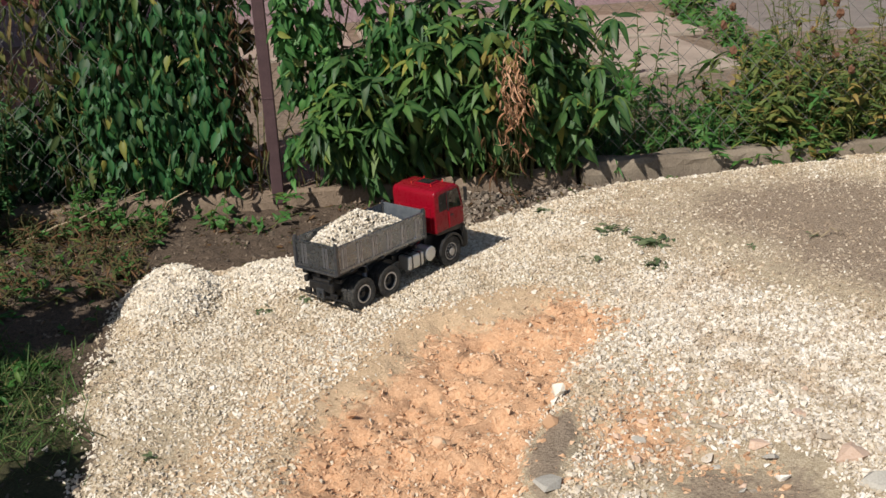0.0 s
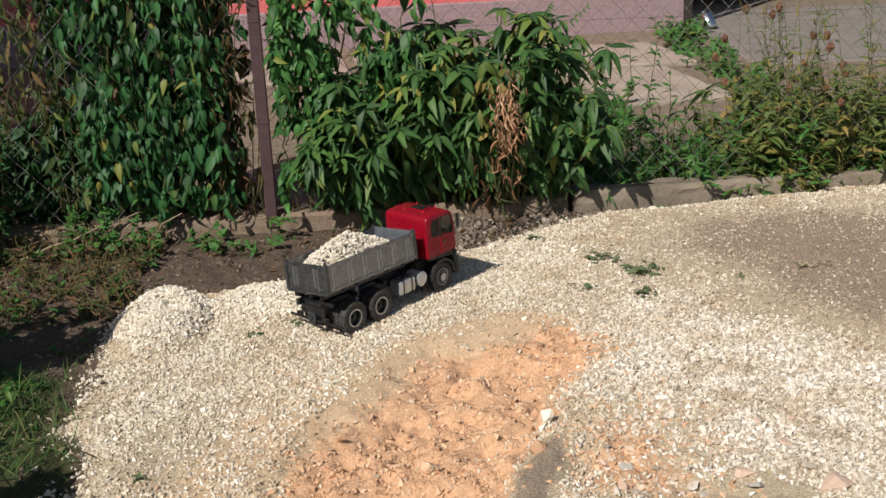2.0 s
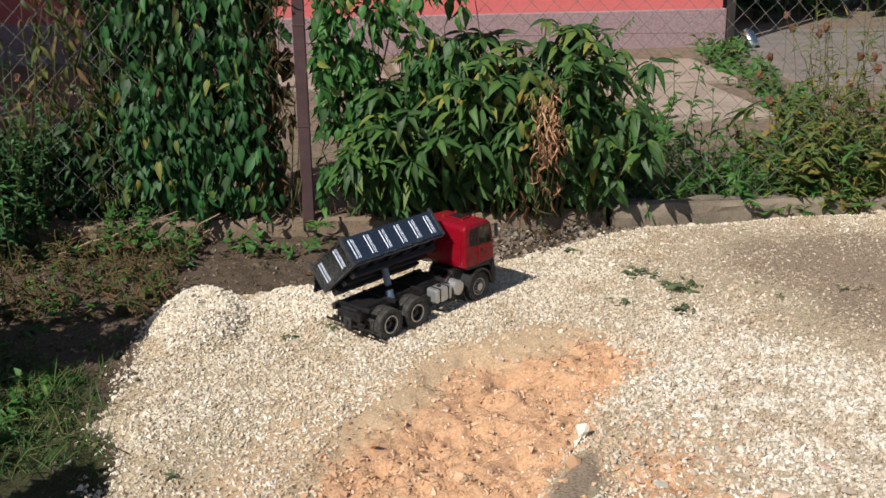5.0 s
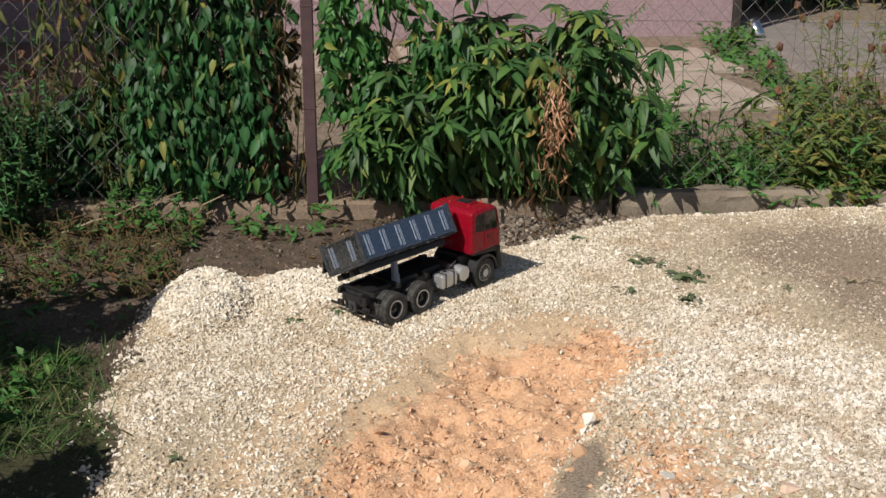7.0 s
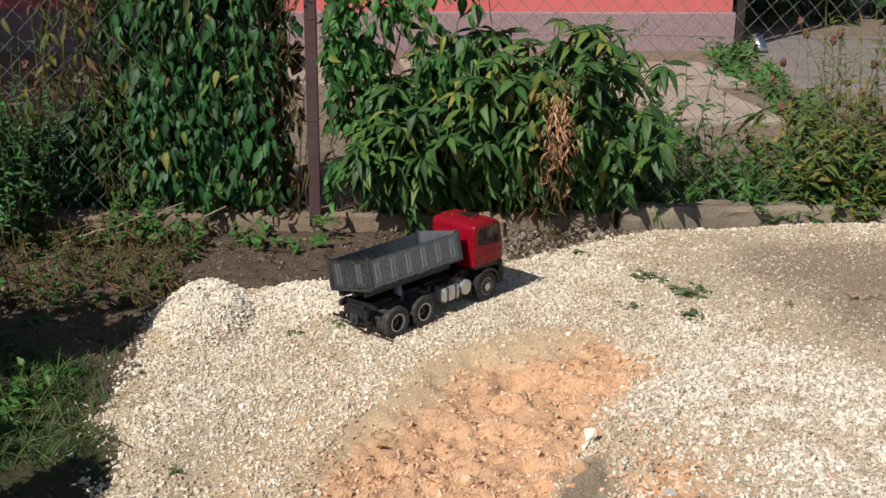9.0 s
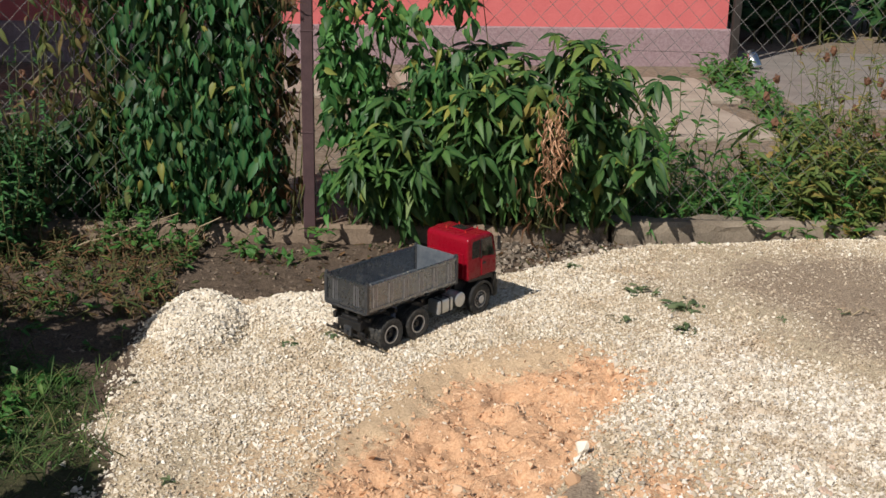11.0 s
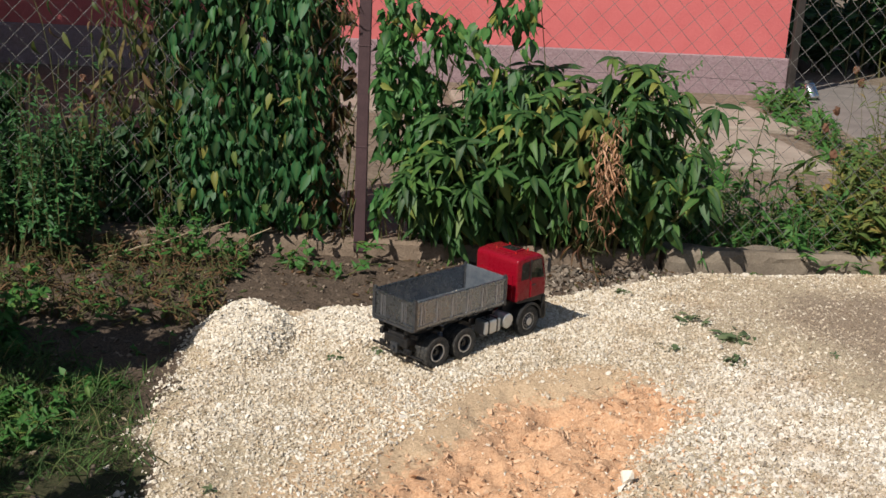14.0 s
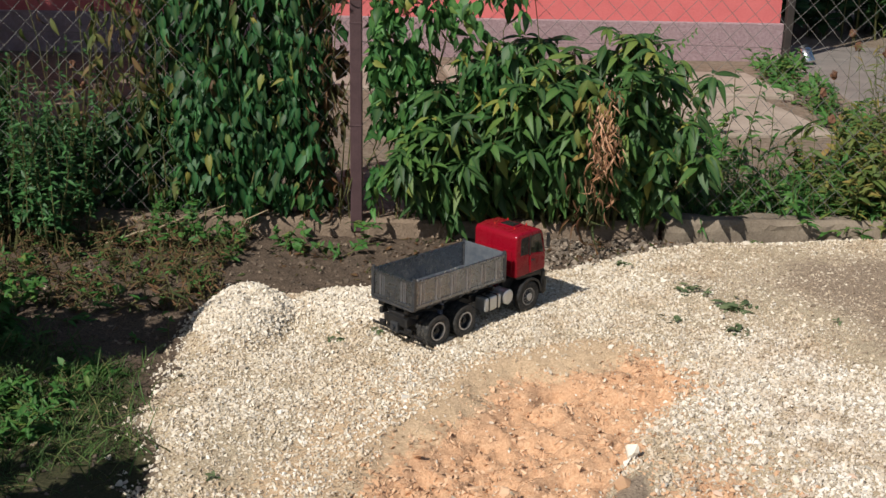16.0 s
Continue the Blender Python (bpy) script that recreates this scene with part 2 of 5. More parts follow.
def make_ground_material():
    """Soil kinds come from the sheet's own masks: pit, sand, soil, mud, grass, yard."""
    m = Mat("ground", 0.95, 0.0, 0.2)
    grain, patch = m.noise(260, 5, 0.7), m.noise(9, 5)
    c = m.ramp(grain, [(0.35, (0.20, 0.145, 0.09)), (0.5, (0.46, 0.37, 0.25)), (0.68, (0.66, 0.57, 0.43))])
    c = m.mix(m.ramp(patch, [(0.5, (0, 0, 0)), (0.8, (0.5, 0.5, 0.5))]), c, (0.40, 0.31, 0.21))
    for name, dark, light in (("mud", (0.16, 0.115, 0.08), (0.42, 0.33, 0.24)), ("sand", (0.43, 0.295, 0.175), (0.69, 0.51, 0.335)), ("pit", (0.47, 0.255, 0.135), (0.70, 0.445, 0.275)),
                              ("soil", (0.05, 0.036, 0.026), (0.155, 0.112, 0.08)), ("grass", (0.03, 0.035, 0.015), (0.08, 0.07, 0.035)), ("yard", (0.14, 0.105, 0.075), (0.27, 0.215, 0.16))):
        f = m.math("ADD", m.attr(name), m.math("MULTIPLY", m.math("SUBTRACT", m.noise(55, 4, 0.7), 0.5), 0.9))
        f = m.ramp(f, [(0.4, (0, 0, 0)), (0.6, (1, 1, 1))])
        c = m.mix(f, c, m.ramp(m.noise(150 if name != "yard" else 25, 5, 0.7), [(0.35, dark), (0.68, light)]))
    m.color(c).bump(m.math("ADD", grain, m.math("MULTIPLY", m.noise(75, 4, 0.7), 1.0)), 0.6, 0.0065)
    return m.m


ground_mat = make_ground_material()
mud_clod_mat = plain("dirt_crumb", [(0.3, (0.15, 0.11, 0.078)), (0.7, (0.34, 0.265, 0.19))], 40, 0.95, 150, 0.5)


# building helpers ----------------------------------------------------------
def mesh_of(bm, material, smooth=False):
    me = bpy.data.meshes.new("mesh")
    bmesh.ops.recalc_face_normals(bm, faces=bm.faces)
    bm.to_mesh(me)
    bm.free()
    if material:
        me.materials.append(material)
    if smooth:
        me.polygons.foreach_set("use_smooth", [True] * len(me.polygons))
    return me


def part(name, bm, material, parent=None, label="", at=None, smooth=False):
    """One mesh object of a bmesh (or a ready mesh), under a thing or a part."""
    me = bm if isinstance(bm, bpy.types.Mesh) else mesh_of(bm, material, smooth)
    ob = new(name, me)
    ob.parent = parent
    if at is not None:
        ob.matrix_basis = at
    return tagged(ob, label)


def thing(name, label, category, at=None, group="", kind=""):
    ob = tagged(new(name), label, category, group, kind)
    ob.empty_display_size = 0.05
    if at is not None:
        ob.matrix_basis = at
    return ob


def block(bm, x0, x1, y0, y1, z0, z1, bevel=0.0, m=None):
    r = bmesh.ops.create_cube(bm, size=1.0)
    vs = r["verts"]
    bmesh.ops.scale(bm, vec=(x1 - x0, y1 - y0, z1 - z0), verts=vs)
    bmesh.ops.translate(bm, vec=((x0 + x1) / 2, (y0 + y1) / 2, (z0 + z1) / 2), verts=vs)
    if bevel:
        es = list({e for v in vs for e in v.link_edges})
        r = bmesh.ops.bevel(bm, geom=es, offset=bevel, segments=2, affect="EDGES", profile=0.5)
        vs = list({v for f in r["faces"] for v in f.verts} | {v for v in vs if v.is_valid})
    if m is not None:
        bmesh.ops.transform(bm, matrix=m, verts=vs)
    return bm


def boxed(*a, **k):
    return block(bmesh.new(), *a, **k)


def tube(bm, a, b, r0, r1=None, sides=10):
    a, b = Vector(a), Vector(b)
    r1 = r0 if r1 is None else r1
    m = Matrix.Translation((a + b) / 2) @ (b - a).to_track_quat("Z", "Y").to_matrix().to_4x4()
    bmesh.ops.create_cone(bm, cap_ends=True, segments=sides, radius1=r0, radius2=r1, depth=(b - a).length, matrix=m)
    return bm


def lathe(bm, profile, sides=28):
    """Turns (radius, y) pairs round the y axis; closed at both ends when the radius is 0."""
    rings = []
    for r, y in profile:
        rings.append([bm.verts.new((r * math.cos(2 * math.pi * k / sides), y, r * math.sin(2 * math.pi * k / sides))) for k in range(sides)] if r > 0 else [bm.verts.new((0, y, 0))])
    for a, b in zip(rings, rings[1:]):
        for k in range(sides):
            n = (k + 1) % sides
            f = [a[k % len(a)], a[n % len(a)], b[n % len(b)], b[k % len(b)]]
            f = list(dict.fromkeys(f))
            if len(f) > 2:
                bm.faces.new(f)
    return bm


def prism(bm, outline, y0, y1, bevel=0.0, segments=2):
    """An outline of (x, z) pairs pulled out along y."""
    a = [bm.verts.new((x, y0, z)) for x, z in outline]
    b = [bm.verts.new((x, y1, z)) for x, z in outline]
    n = len(a)
    bm.faces.new(a), bm.faces.new(b[::-1])
    for k in range(n):
        bm.faces.new((a[k], b[k], b[(k + 1) % n], a[(k + 1) % n]))
    if bevel:
        bmesh.ops.bevel(bm, geom=list(bm.edges), offset=bevel, segments=segments, affect="EDGES", profile=0.5, clamp_overlap=True)
    return bm


def value_noise(x, y, size, seed=0):
    """Smooth noise from 0 to 1 over arrays."""
    x, y = np.asarray(x) / size + 1000.0, np.asarray(y) / size + 1000.0
    i, j = np.floor(x).astype(np.int64), np.floor(y).astype(np.int64)
    u, v = x - i, y - j
    u, v = u * u * (3 - 2 * u), v * v * (3 - 2 * v)

    def h(a, b):
        n = (a * 374761393 + b * 668265263 + seed * 974634777) & 0x7FFFFFFF
        n = ((n ^ (n >> 13)) * 1274126177) & 0x7FFFFFFF
        return ((n ^ (n >> 16)) & 0xFFFF) / 65535.0

    return (h(i, j) * (1 - u) + h(i + 1, j) * u) * (1 - v) + (h(i, j + 1) * (1 - u) + h(i + 1, j + 1) * u) * v


def fractal(x, y, size, octaves=4, seed=0):
    s, a, t = 0.0, 0.5, 0.0
    for k in range(octaves):
        s, t = s + a * value_noise(x, y, size / 2**k, seed + k), t + a
        a *= 0.5
    return s / t


def inside(x, y, poly, soft=0.06):
    """1 well inside a polygon, 0 well outside, a ramp of twice soft across its edge."""
    x, y = np.asarray(x, float), np.asarray(y, float)
    d, odd = np.full(x.shape, 1e9), np.zeros(x.shape, bool)
    for (ax, ay), (bx, by) in zip(poly, poly[1:] + poly[:1]):
        ex, ey = bx - ax, by - ay
        t = np.clip(((x - ax) * ex + (y - ay) * ey) / (ex * ex + ey * ey), 0, 1)
        d = np.minimum(d, np.hypot(x - ax - t * ex, y - ay - t * ey))
        if ay != by:
            odd ^= ((ay > y) != (by > y)) & (x < ex * (y - ay) / (by - ay) + ax)
    return np.clip(np.where(odd, d, -d) / (2 * soft) + 0.5, 0, 1)


# ground ----------------------------------------------------------------------
PIT = [(-0.28, 1.0), (-0.30, 1.6), (-0.24, 2.08), (-0.18, 2.38), (-0.06, 2.54), (0.04, 2.72), (0.12, 2.83), (0.29, 2.89), (0.47, 2.98), (0.57, 2.8), (0.44, 2.64), (0.38, 2.51), (0.29, 2.31), (0.22, 2.08), (0.2, 1.6), (0.1, 1.0)]
PATCH = [(0.39, 2.5), (0.56, 2.5), (0.66, 2.31), (0.66, 2.0), (0.29, 2.0)]
SAND = [(-0.24, 2.45), (-0.12, 2.75), (0.03, 2.94), (0.15, 3.02), (0.35, 3.09), (0.47, 3.05), (0.38, 2.88), (0.18, 2.72), (0.05, 2.5), (-0.05, 2.2), (-0.2, 2.1)]
MUD = [(1.04, 3.9), (1.45, 4.0), (1.9, 3.85), (1.9, 2.75), (1.42, 2.8), (1.17, 3.05), (1.08, 3.4), (0.92, 3.66)]
DUSTY = [(0.55, 3.75), (0.9, 4.12), (2.2, 4.25), (2.2, 2.75), (1.3, 2.85), (0.95, 3.1), (0.6, 3.3)]
GRAVEL = [(-0.5, -4.0), (-0.66, 1.2), (-0.69, 2.1), (-0.70, 2.31), (-0.83, 2.5), (-0.80, 2.78), (-0.83, 3.0), (-0.83, 3.2), (-0.77, 3.4), (-0.57, 3.38), (-0.34, 3.5), (-0.06, 3.74), (0.2, 3.70), (0.44, 3.86), (0.75, 4.08), (1.44, 4.24), (3.0, 4.42), (7.0, 4.75), (7.0, -4.0)]
TAN = [(-0.56, 1.5), (-0.48, 2.3), (-0.36, 2.75), (-0.1, 2.98), (-0.05, 2.5), (-0.2, 2.2), (-0.25, 1.5)]
GREY = [(0.23, 2.11), (0.3, 2.27), (0.36, 2.32), (0.36, 2.24), (0.29, 2.05), (0.24, 1.9)]
EARTH = [(0.50, 1.8), (0.49, 1.98), (0.60, 2.06), (0.70, 2.0), (0.80, 2.03), (0.82, 1.8)]
GRASS = [(-6.5, -4.0), (-0.5, -4.0), (-0.66, 1.2), (-0.70, 2.3), (-0.86, 2.55), (-0.9, 2.78), (-1.15, 2.9), (-1.5, 3.1), (-6.5, 3.3)]


def kerb_y(x):
    return 4.06 + 0.085 * (np.asarray(x) + 0.5)


def masks(x, y):
    x, y = np.asarray(x, float), np.asarray(y, float)
    wx, wy = x, y      # unbent, for what is straight
    x, y = x + 0.10 * (fractal(x, y, 0.22, 4, 61) - 0.5), y + 0.13 * (fractal(x, y, 0.22, 4, 67) - 0.5)
    g = inside(x, y, GRAVEL, 0.05)
    behind = np.clip((wy - kerb_y(wx) - 0.02) / 0.06, 0, 1)
    pit = np.maximum(inside(x, y, PIT, 0.075), 0.62 * inside(x, y, PATCH, 0.14)) * (1 - inside(wx, wy, GREY, 0.03))
    fines = inside(x, y, SAND, 0.07)
    tan = inside(x, y, TAN, 0.2)
    return {"fines": np.maximum(fines, 0.35 * tan), "sand": np.maximum(fines, 0.9 * tan), "pit": pit, "mud": np.maximum(0.95 * inside(x, y, MUD, 0.3), np.maximum(inside(wx, wy, GREY, 0.03), 0.64 * inside(x, y, EARTH, 0.08))),
            "soil": (1 - g) * (1 - behind), "grass": inside(x, y, GRASS, 0.1) * (1 - g), "yard": behind}


def mound(x, y, cx, cy, rx, ry, height, power=1.3):
    d = np.sqrt(((x - cx) / rx) ** 2 + ((y - cy) / ry) ** 2)
    return height * np.clip(1 - d, 0, 1) ** power * np.clip(1.25 - 0.25 * d, 0, 1.2)


def heaps(x, y):
    k = 0.72 + 0.56 * fractal(x, y, 0.10, 3, 31)
    x, y = x + 0.07 * (fractal(x, y, 0.16, 3, 33) - 0.5), y + 0.07 * (fractal(x, y, 0.16, 3, 35) - 0.5)
    one, two = mound(x, y, -0.70, 3.13, 0.175, 0.26, 0.098, 0.9), mound(x, y, -0.37, 3.2, 0.24, 0.20, 0.04, 0.6)
    return k * np.maximum(np.minimum(one, 0.058), np.minimum(two, 0.033))


def height(x, y):
    x, y = np.asarray(x, float), np.asarray(y, float)
    near = np.clip(1 - np.hypot(x - 0.2, y - 3.0) / 6, 0, 1)
    m = masks(x, y)
    z = 0.035 - 0.03 * m["soil"] - 0.02 * m["yard"] + 0.02 * (fractal(x, y, 0.5, 4, 3) - 0.5) * near
    z = z + heaps(x, y)
    crumb = 0.05 * (fractal(x, y, 0.2, 2, 11) - 0.5) + 0.062 * (fractal(x, y, 0.06, 3, 15) - 0.5) - 0.03 * np.abs(fractal(x, y, 0.045, 2, 17) - 0.5) + 0.02 * (value_noise(x, y, 0.021, 18) - 0.5)
    z = z - 0.028 * m["pit"] + m["pit"] * crumb + 0.014 * (fractal(x, y, 0.035, 2, 5) - 0.5) * near * (0.6 + m["soil"])
    ahead = (x + 0.186) * 0.664 + (y - 3.035) * 0.748
    flat = np.clip(1.25 - np.hypot((x + 0.03) / 0.3, (y - 3.2) / 0.3), 0, 1)
    return z * (1 - flat) + (0.033 + 0.0244 * ahead + heaps(x, y)) * flat


def make_ground():
    xs = np.r_[-np.geomspace(1500, 1.75, 24), np.arange(-1.7, 2.0, 0.0105), np.geomspace(2.0, 1500, 24)]
    ys = np.r_[-np.geomspace(1500, 0.3, 18), np.linspace(-0.2, 1.6, 12), np.arange(1.65, 4.3, 0.0105), np.linspace(4.32, 9.5, 90), np.geomspace(9.7, 2000, 18)]
    X, Y = np.meshgrid(xs, ys)
    X, Y = X.ravel(), Y.ravel()
    Z = height(X, Y)
    nx, ny = len(xs), len(ys)
    i = (np.arange(ny - 1)[:, None] * nx + np.arange(nx - 1)).ravel()
    faces = np.stack([i, i + 1, i + 1 + nx, i + nx], 1)
    me = bpy.data.meshes.new("ground")
    me.from_pydata(np.stack([X, Y, Z], 1).tolist(), [], faces.tolist())
    me.materials.append(ground_mat)
    for name, v in masks(X, Y).items():
        if name == "fines":
            continue
        a = me.attributes.new(name, "FLOAT", "POINT")
        a.data.foreach_set("value", np.asarray(v, np.float32))
    me.polygons.foreach_set("use_smooth", np.ones(len(faces), bool))
    return tagged(new("ground", me), "gravel yard with a bare orange soil patch and dark soil edge", "ground", kind="structure")


make_ground()


# scattering ----------------------------------------------------------------
def chip(seed, flat=0.6, points=9):
    """A broken stone: the hull of a few random points, as corners and triangles."""
    r = np.random.default_rng(seed)
    bm = bmesh.new()
    for p in r.normal(size=(points, 3)):
        p = p / np.linalg.norm(p) * r.uniform(0.75, 1.0)
        bm.verts.new((p[0], p[1] * 0.8, p[2] * flat))
    hull = bmesh.ops.convex_hull(bm, input=bm.verts)
    bmesh.ops.delete(bm, geom=[v for v in bm.verts if not v.link_faces], context="VERTS")
    bmesh.ops.triangulate(bm, faces=bm.faces)
    bm.normal_update()
    bm.verts.index_update()
    v = np.array([p.co[:] for p in bm.verts])
    f = np.array([[q.index for q in p.verts] for p in bm.faces])
    bm.free()
    return v, f, None


CHIPS = [chip(k, 0.55 + 0.08 * (k % 5), 6 + k % 2) for k in range(14)]


def turns(n, r, tilt=math.pi):
    """n random turns, n x 3 x 3, tipped by up to tilt."""
    out = np.empty((n, 3, 3))
    a, b, c = r.uniform(0, 2 * math.pi, n), r.uniform(-tilt, tilt, n), r.uniform(-tilt, tilt, n)
    ca, sa, cb, sb, cc, sc = np.cos(a), np.sin(a), np.cos(b), np.sin(b), np.cos(c), np.sin(c)
    out[:, 0] = np.stack([ca * cb, ca * sb * sc - sa * cc, ca * sb * cc + sa * sc], 1)
    out[:, 1] = np.stack([sa * cb, sa * sb * sc + ca * cc, sa * sb * cc - ca * sc], 1)
    out[:, 2] = np.stack([-sb, cb * sc, cb * cc], 1)
    return out


def joined(kinds, which, turn, size, at, material, smooth=False):
    """One mesh of many copies: kinds[which], scaled, turned and set down at."""
    V, F, A, base = [], [], [], 0
    for k, (v, f, a) in enumerate(kinds):
        s = np.nonzero(which == k)[0]
        if not len(s):
            continue
        p = np.einsum("nij,vj->nvi", turn[s] * size[s][:, None, None], v) + at[s][:, None]
        V.append(p.reshape(-1, 3))
        F.append((f[None] + (base + np.arange(len(s)) * len(v))[:, None, None]).reshape(-1, f.shape[1]))
        A.append(np.tile(a if a is not None else np.zeros(len(v)), len(s)))
        base += len(s) * len(v)
    V, F, A = np.concatenate(V), np.concatenate(F), np.concatenate(A)
    me = bpy.data.meshes.new("joined")
    w = F.shape[1]
    me.vertices.add(len(V)), me.loops.add(F.size), me.polygons.add(len(F))
    me.vertices.foreach_set("co", V.astype(np.float32).ravel())
    me.loops.foreach_set("vertex_index", F.astype(np.int32).ravel())
    me.polygons.foreach_set("loop_start", np.arange(0, F.size, w, dtype=np.int32))
    me.polygons.foreach_set("use_smooth", np.full(len(F), smooth))
    me.update(calc_edges=True)
    if kinds[0][2] is not None:
        me.attributes.new("vein", "FLOAT", "POINT").data.foreach_set("value", A.astype(np.float32))
    me.materials.append(material)
    return me


def strewn(name, label, category, points, lo, hi, material, seed, sink=0.25, tilt=0.5, skew=2.0):
    r = np.random.default_rng(seed)
    n = len(points)
    size = lo + (hi - lo) * r.random(n) ** skew
    z = height(points[:, 0], points[:, 1]) + size * (0.4 - sink)
    me = joined(CHIPS, r.integers(0, len(CHIPS), n), turns(n, r, tilt), size, np.c_[points, z], material)
    return tagged(new(name, me), label, category, kind="stuff")


def gravel_points(n, seed, x0, x1, y0, y1, want):
    r = np.random.default_rng(seed)
    p = np.c_[r.uniform(x0, x1, n), r.uniform(y0, y1, n)]
    return p[r.random(n) < want(p[:, 0], p[:, 1])]


def want_gravel(x, y):
    m = masks(x, y)
    thin = np.clip(fractal(x, y, 0.3, 4, 77) * 3.4 - 0.55, 0.3, 1) * np.clip(fractal(x, y, 0.07, 2, 79) * 3 - 0.3, 0.45, 1)
    bare = np.clip(m["mud"] * (3.1 - 2.2 * fractal(x, y, 0.14, 4, 41)), 0, 1)
    return np.clip(1 - m["pit"] * 1.2 - 0.95 * m["fines"], 0.02, 1) * (1 - 0.995 * bare) * (1 - m["soil"]) * (1 - m["yard"]) * thin


def stained(x, y):
    """How far the chips are soiled by the trodden patch."""
    return np.clip(np.maximum(2.2 * masks(x, y)["mud"], 1.5 * inside(x, y, DUSTY, 0.3) * np.clip(fractal(x, y, 0.25, 4, 43) * 3 - 0.85, 0, 1)), 0, 1)


def bleached(x, y):
    """1 on the whiter spread to the east of the pit."""
    return inside(x + 0.2 * (fractal(x, y, 0.3, 3, 51) - 0.5), y + 0.2 * (fractal(x, y, 0.3, 3, 53) - 0.5), [(0.28, 1.0), (0.36, 2.4), (0.56, 2.75), (0.56, 3.02), (0.85, 3.16), (1.3, 2.95), (2.4, 2.7), (2.4, 1.0)], 0.12)


def seen(x, y):
    return np.where((np.abs(x) < 0.43 * y + 0.25) & (y > 1.85), 1.0, 0.2)


strewn("gravel", "cream limestone gravel spread over the yard", "gravel", gravel_points(385000, 1, -1.05, 2.2, 1.7, 4.45, lambda x, y: want_gravel(x, y) * seen(x, y) * (1 - 0.85 * bleached(x, y)) * (1 - 0.8 * stained(x, y))), 0.0036, 0.0092, gravel_mat, 21, 0.18, tilt=1.2, skew=1.6)
strewn("white_gravel", "whiter broken limestone gravel beside the orange pit", "gravel", gravel_points(125000, 6, 0.2, 2.2, 1.7, 3.4, lambda x, y: np.clip(0.25 + want_gravel(x, y), 0, 1) * np.clip(1 - 1.25 * masks(x, y)["pit"], 0.04, 1) * (1 - np.clip(3 * masks(x, y)["mud"], 0, 1)) * seen(x, y) * 0.85 * bleached(x, y)), 0.0042, 0.0115, pale_gravel_mat, 26, 0.18, tilt=1.2, skew=2.0)
strewn("coarse_gravel", "larger broken limestone pieces among the gravel", "gravel", gravel_points(5200, 2, -1.0, 1.9, 1.8, 4.2, lambda x, y: (0.15 + want_gravel(x, y)) * (1 - np.clip(4 * masks(x, y)["mud"], 0, 1)) * (1 - masks(x, y)["soil"]) * (1 - masks(x, y)["pit"]) * np.clip(0.12 + 0.9 * (x > 0.3) * np.clip(3.2 - y, 0.05, 1), 0, 1)), 0.009, 0.019, pale_gravel_mat, 22)
strewn("edge_gravel", "loose limestone pieces scattered on the dark soil edge", "gravel", gravel_points(9000, 7, -1.2, 0.9, 1.8, 4.1, lambda x, y: masks(x, y)["soil"] * np.clip(inside(x, y, GRAVEL, 0.16) * 2.2 - 0.1, 0, 1) * np.clip(fractal(x, y, 0.12, 3, 57) * 3 - 1, 0, 1)), 0.004, 0.013, gravel_mat, 27, 0.2, 0.9)
strewn("heaped_gravel", "fresh white limestone chips tipped in two heaps", "gravel", gravel_points(30000, 3, -1.0, -0.15, 2.85, 3.55, lambda x, y: np.clip(heaps(x, y) * 48 - 1.1 * fractal(x, y, 0.08, 3, 37), 0, 1)), 0.005, 0.0125, white_gravel_mat, 23, 0.05, 1.2)
strewn("orange_clods", "crumbled orange clay lumps in the dug patch", "soil", gravel_points(42000, 4, -0.4, 0.75, 1.6, 3.05, lambda x, y: masks(x, y)["pit"] * np.clip(fractal(x, y, 0.12, 3, 9) * 3 - 0.7, 0.2, 1)), 0.0025, 0.016, clod_mat, 24, 0.5, 0.9, 3.6)
strewn("soil_crumbs", "dark soil crumbs and pebbles along the kerb", "soil", gravel_points(9000, 5, -2.0, 1.2, 2.0, 4.2, lambda x, y: masks(x, y)["soil"]), 0.003, 0.017, soil_clod_mat, 25, 0.2, 0.6, 3.0)
strewn("sand_crumbs", "small sandy crumbs round the dug patch", "soil", gravel_points(9000, 9, -0.6, 0.6, 1.7, 3.15, lambda x, y: masks(x, y)["sand"] * (1 - masks(x, y)["pit"]) * np.clip(fractal(x, y, 0.15, 3, 59) * 3 - 1, 0.05, 1)), 0.002, 0.012, sand_clod_mat, 29, 0.25, 0.8, 4.0)
strewn("rubble", "soil-stained broken stone along the kerb foot", "rubble", gravel_points(2600, 10, 0.2, 1.0, 3.7, 4.16, lambda x, y: (1 - masks(x, y)["yard"]) * masks(x, y)["soil"] * np.clip(fractal(x, y, 0.14, 3, 83) * 3.4 - 1.2, 0, 1)), 0.006, 0.024, rubble_mat, 30, 0.2, 0.9, 2.5)
strewn("stained_gravel", "earth-stained gravel round the trodden patch", "gravel", gravel_points(64000, 11, 0.4, 2.2, 2.5, 4.4, lambda x, y: stained(x, y) * np.clip(1.0 - 0.9 * masks(x, y)["mud"], 0, 1) * (1 - masks(x, y)["soil"]) * (1 - masks(x, y)["yard"]) * np.clip(fractal(x, y, 0.12, 3, 87) * 3.4 - 0.9, 0.1, 1)), 0.0033, 0.0088, stained_mat, 31, 0.25, 0.9, 2.0)
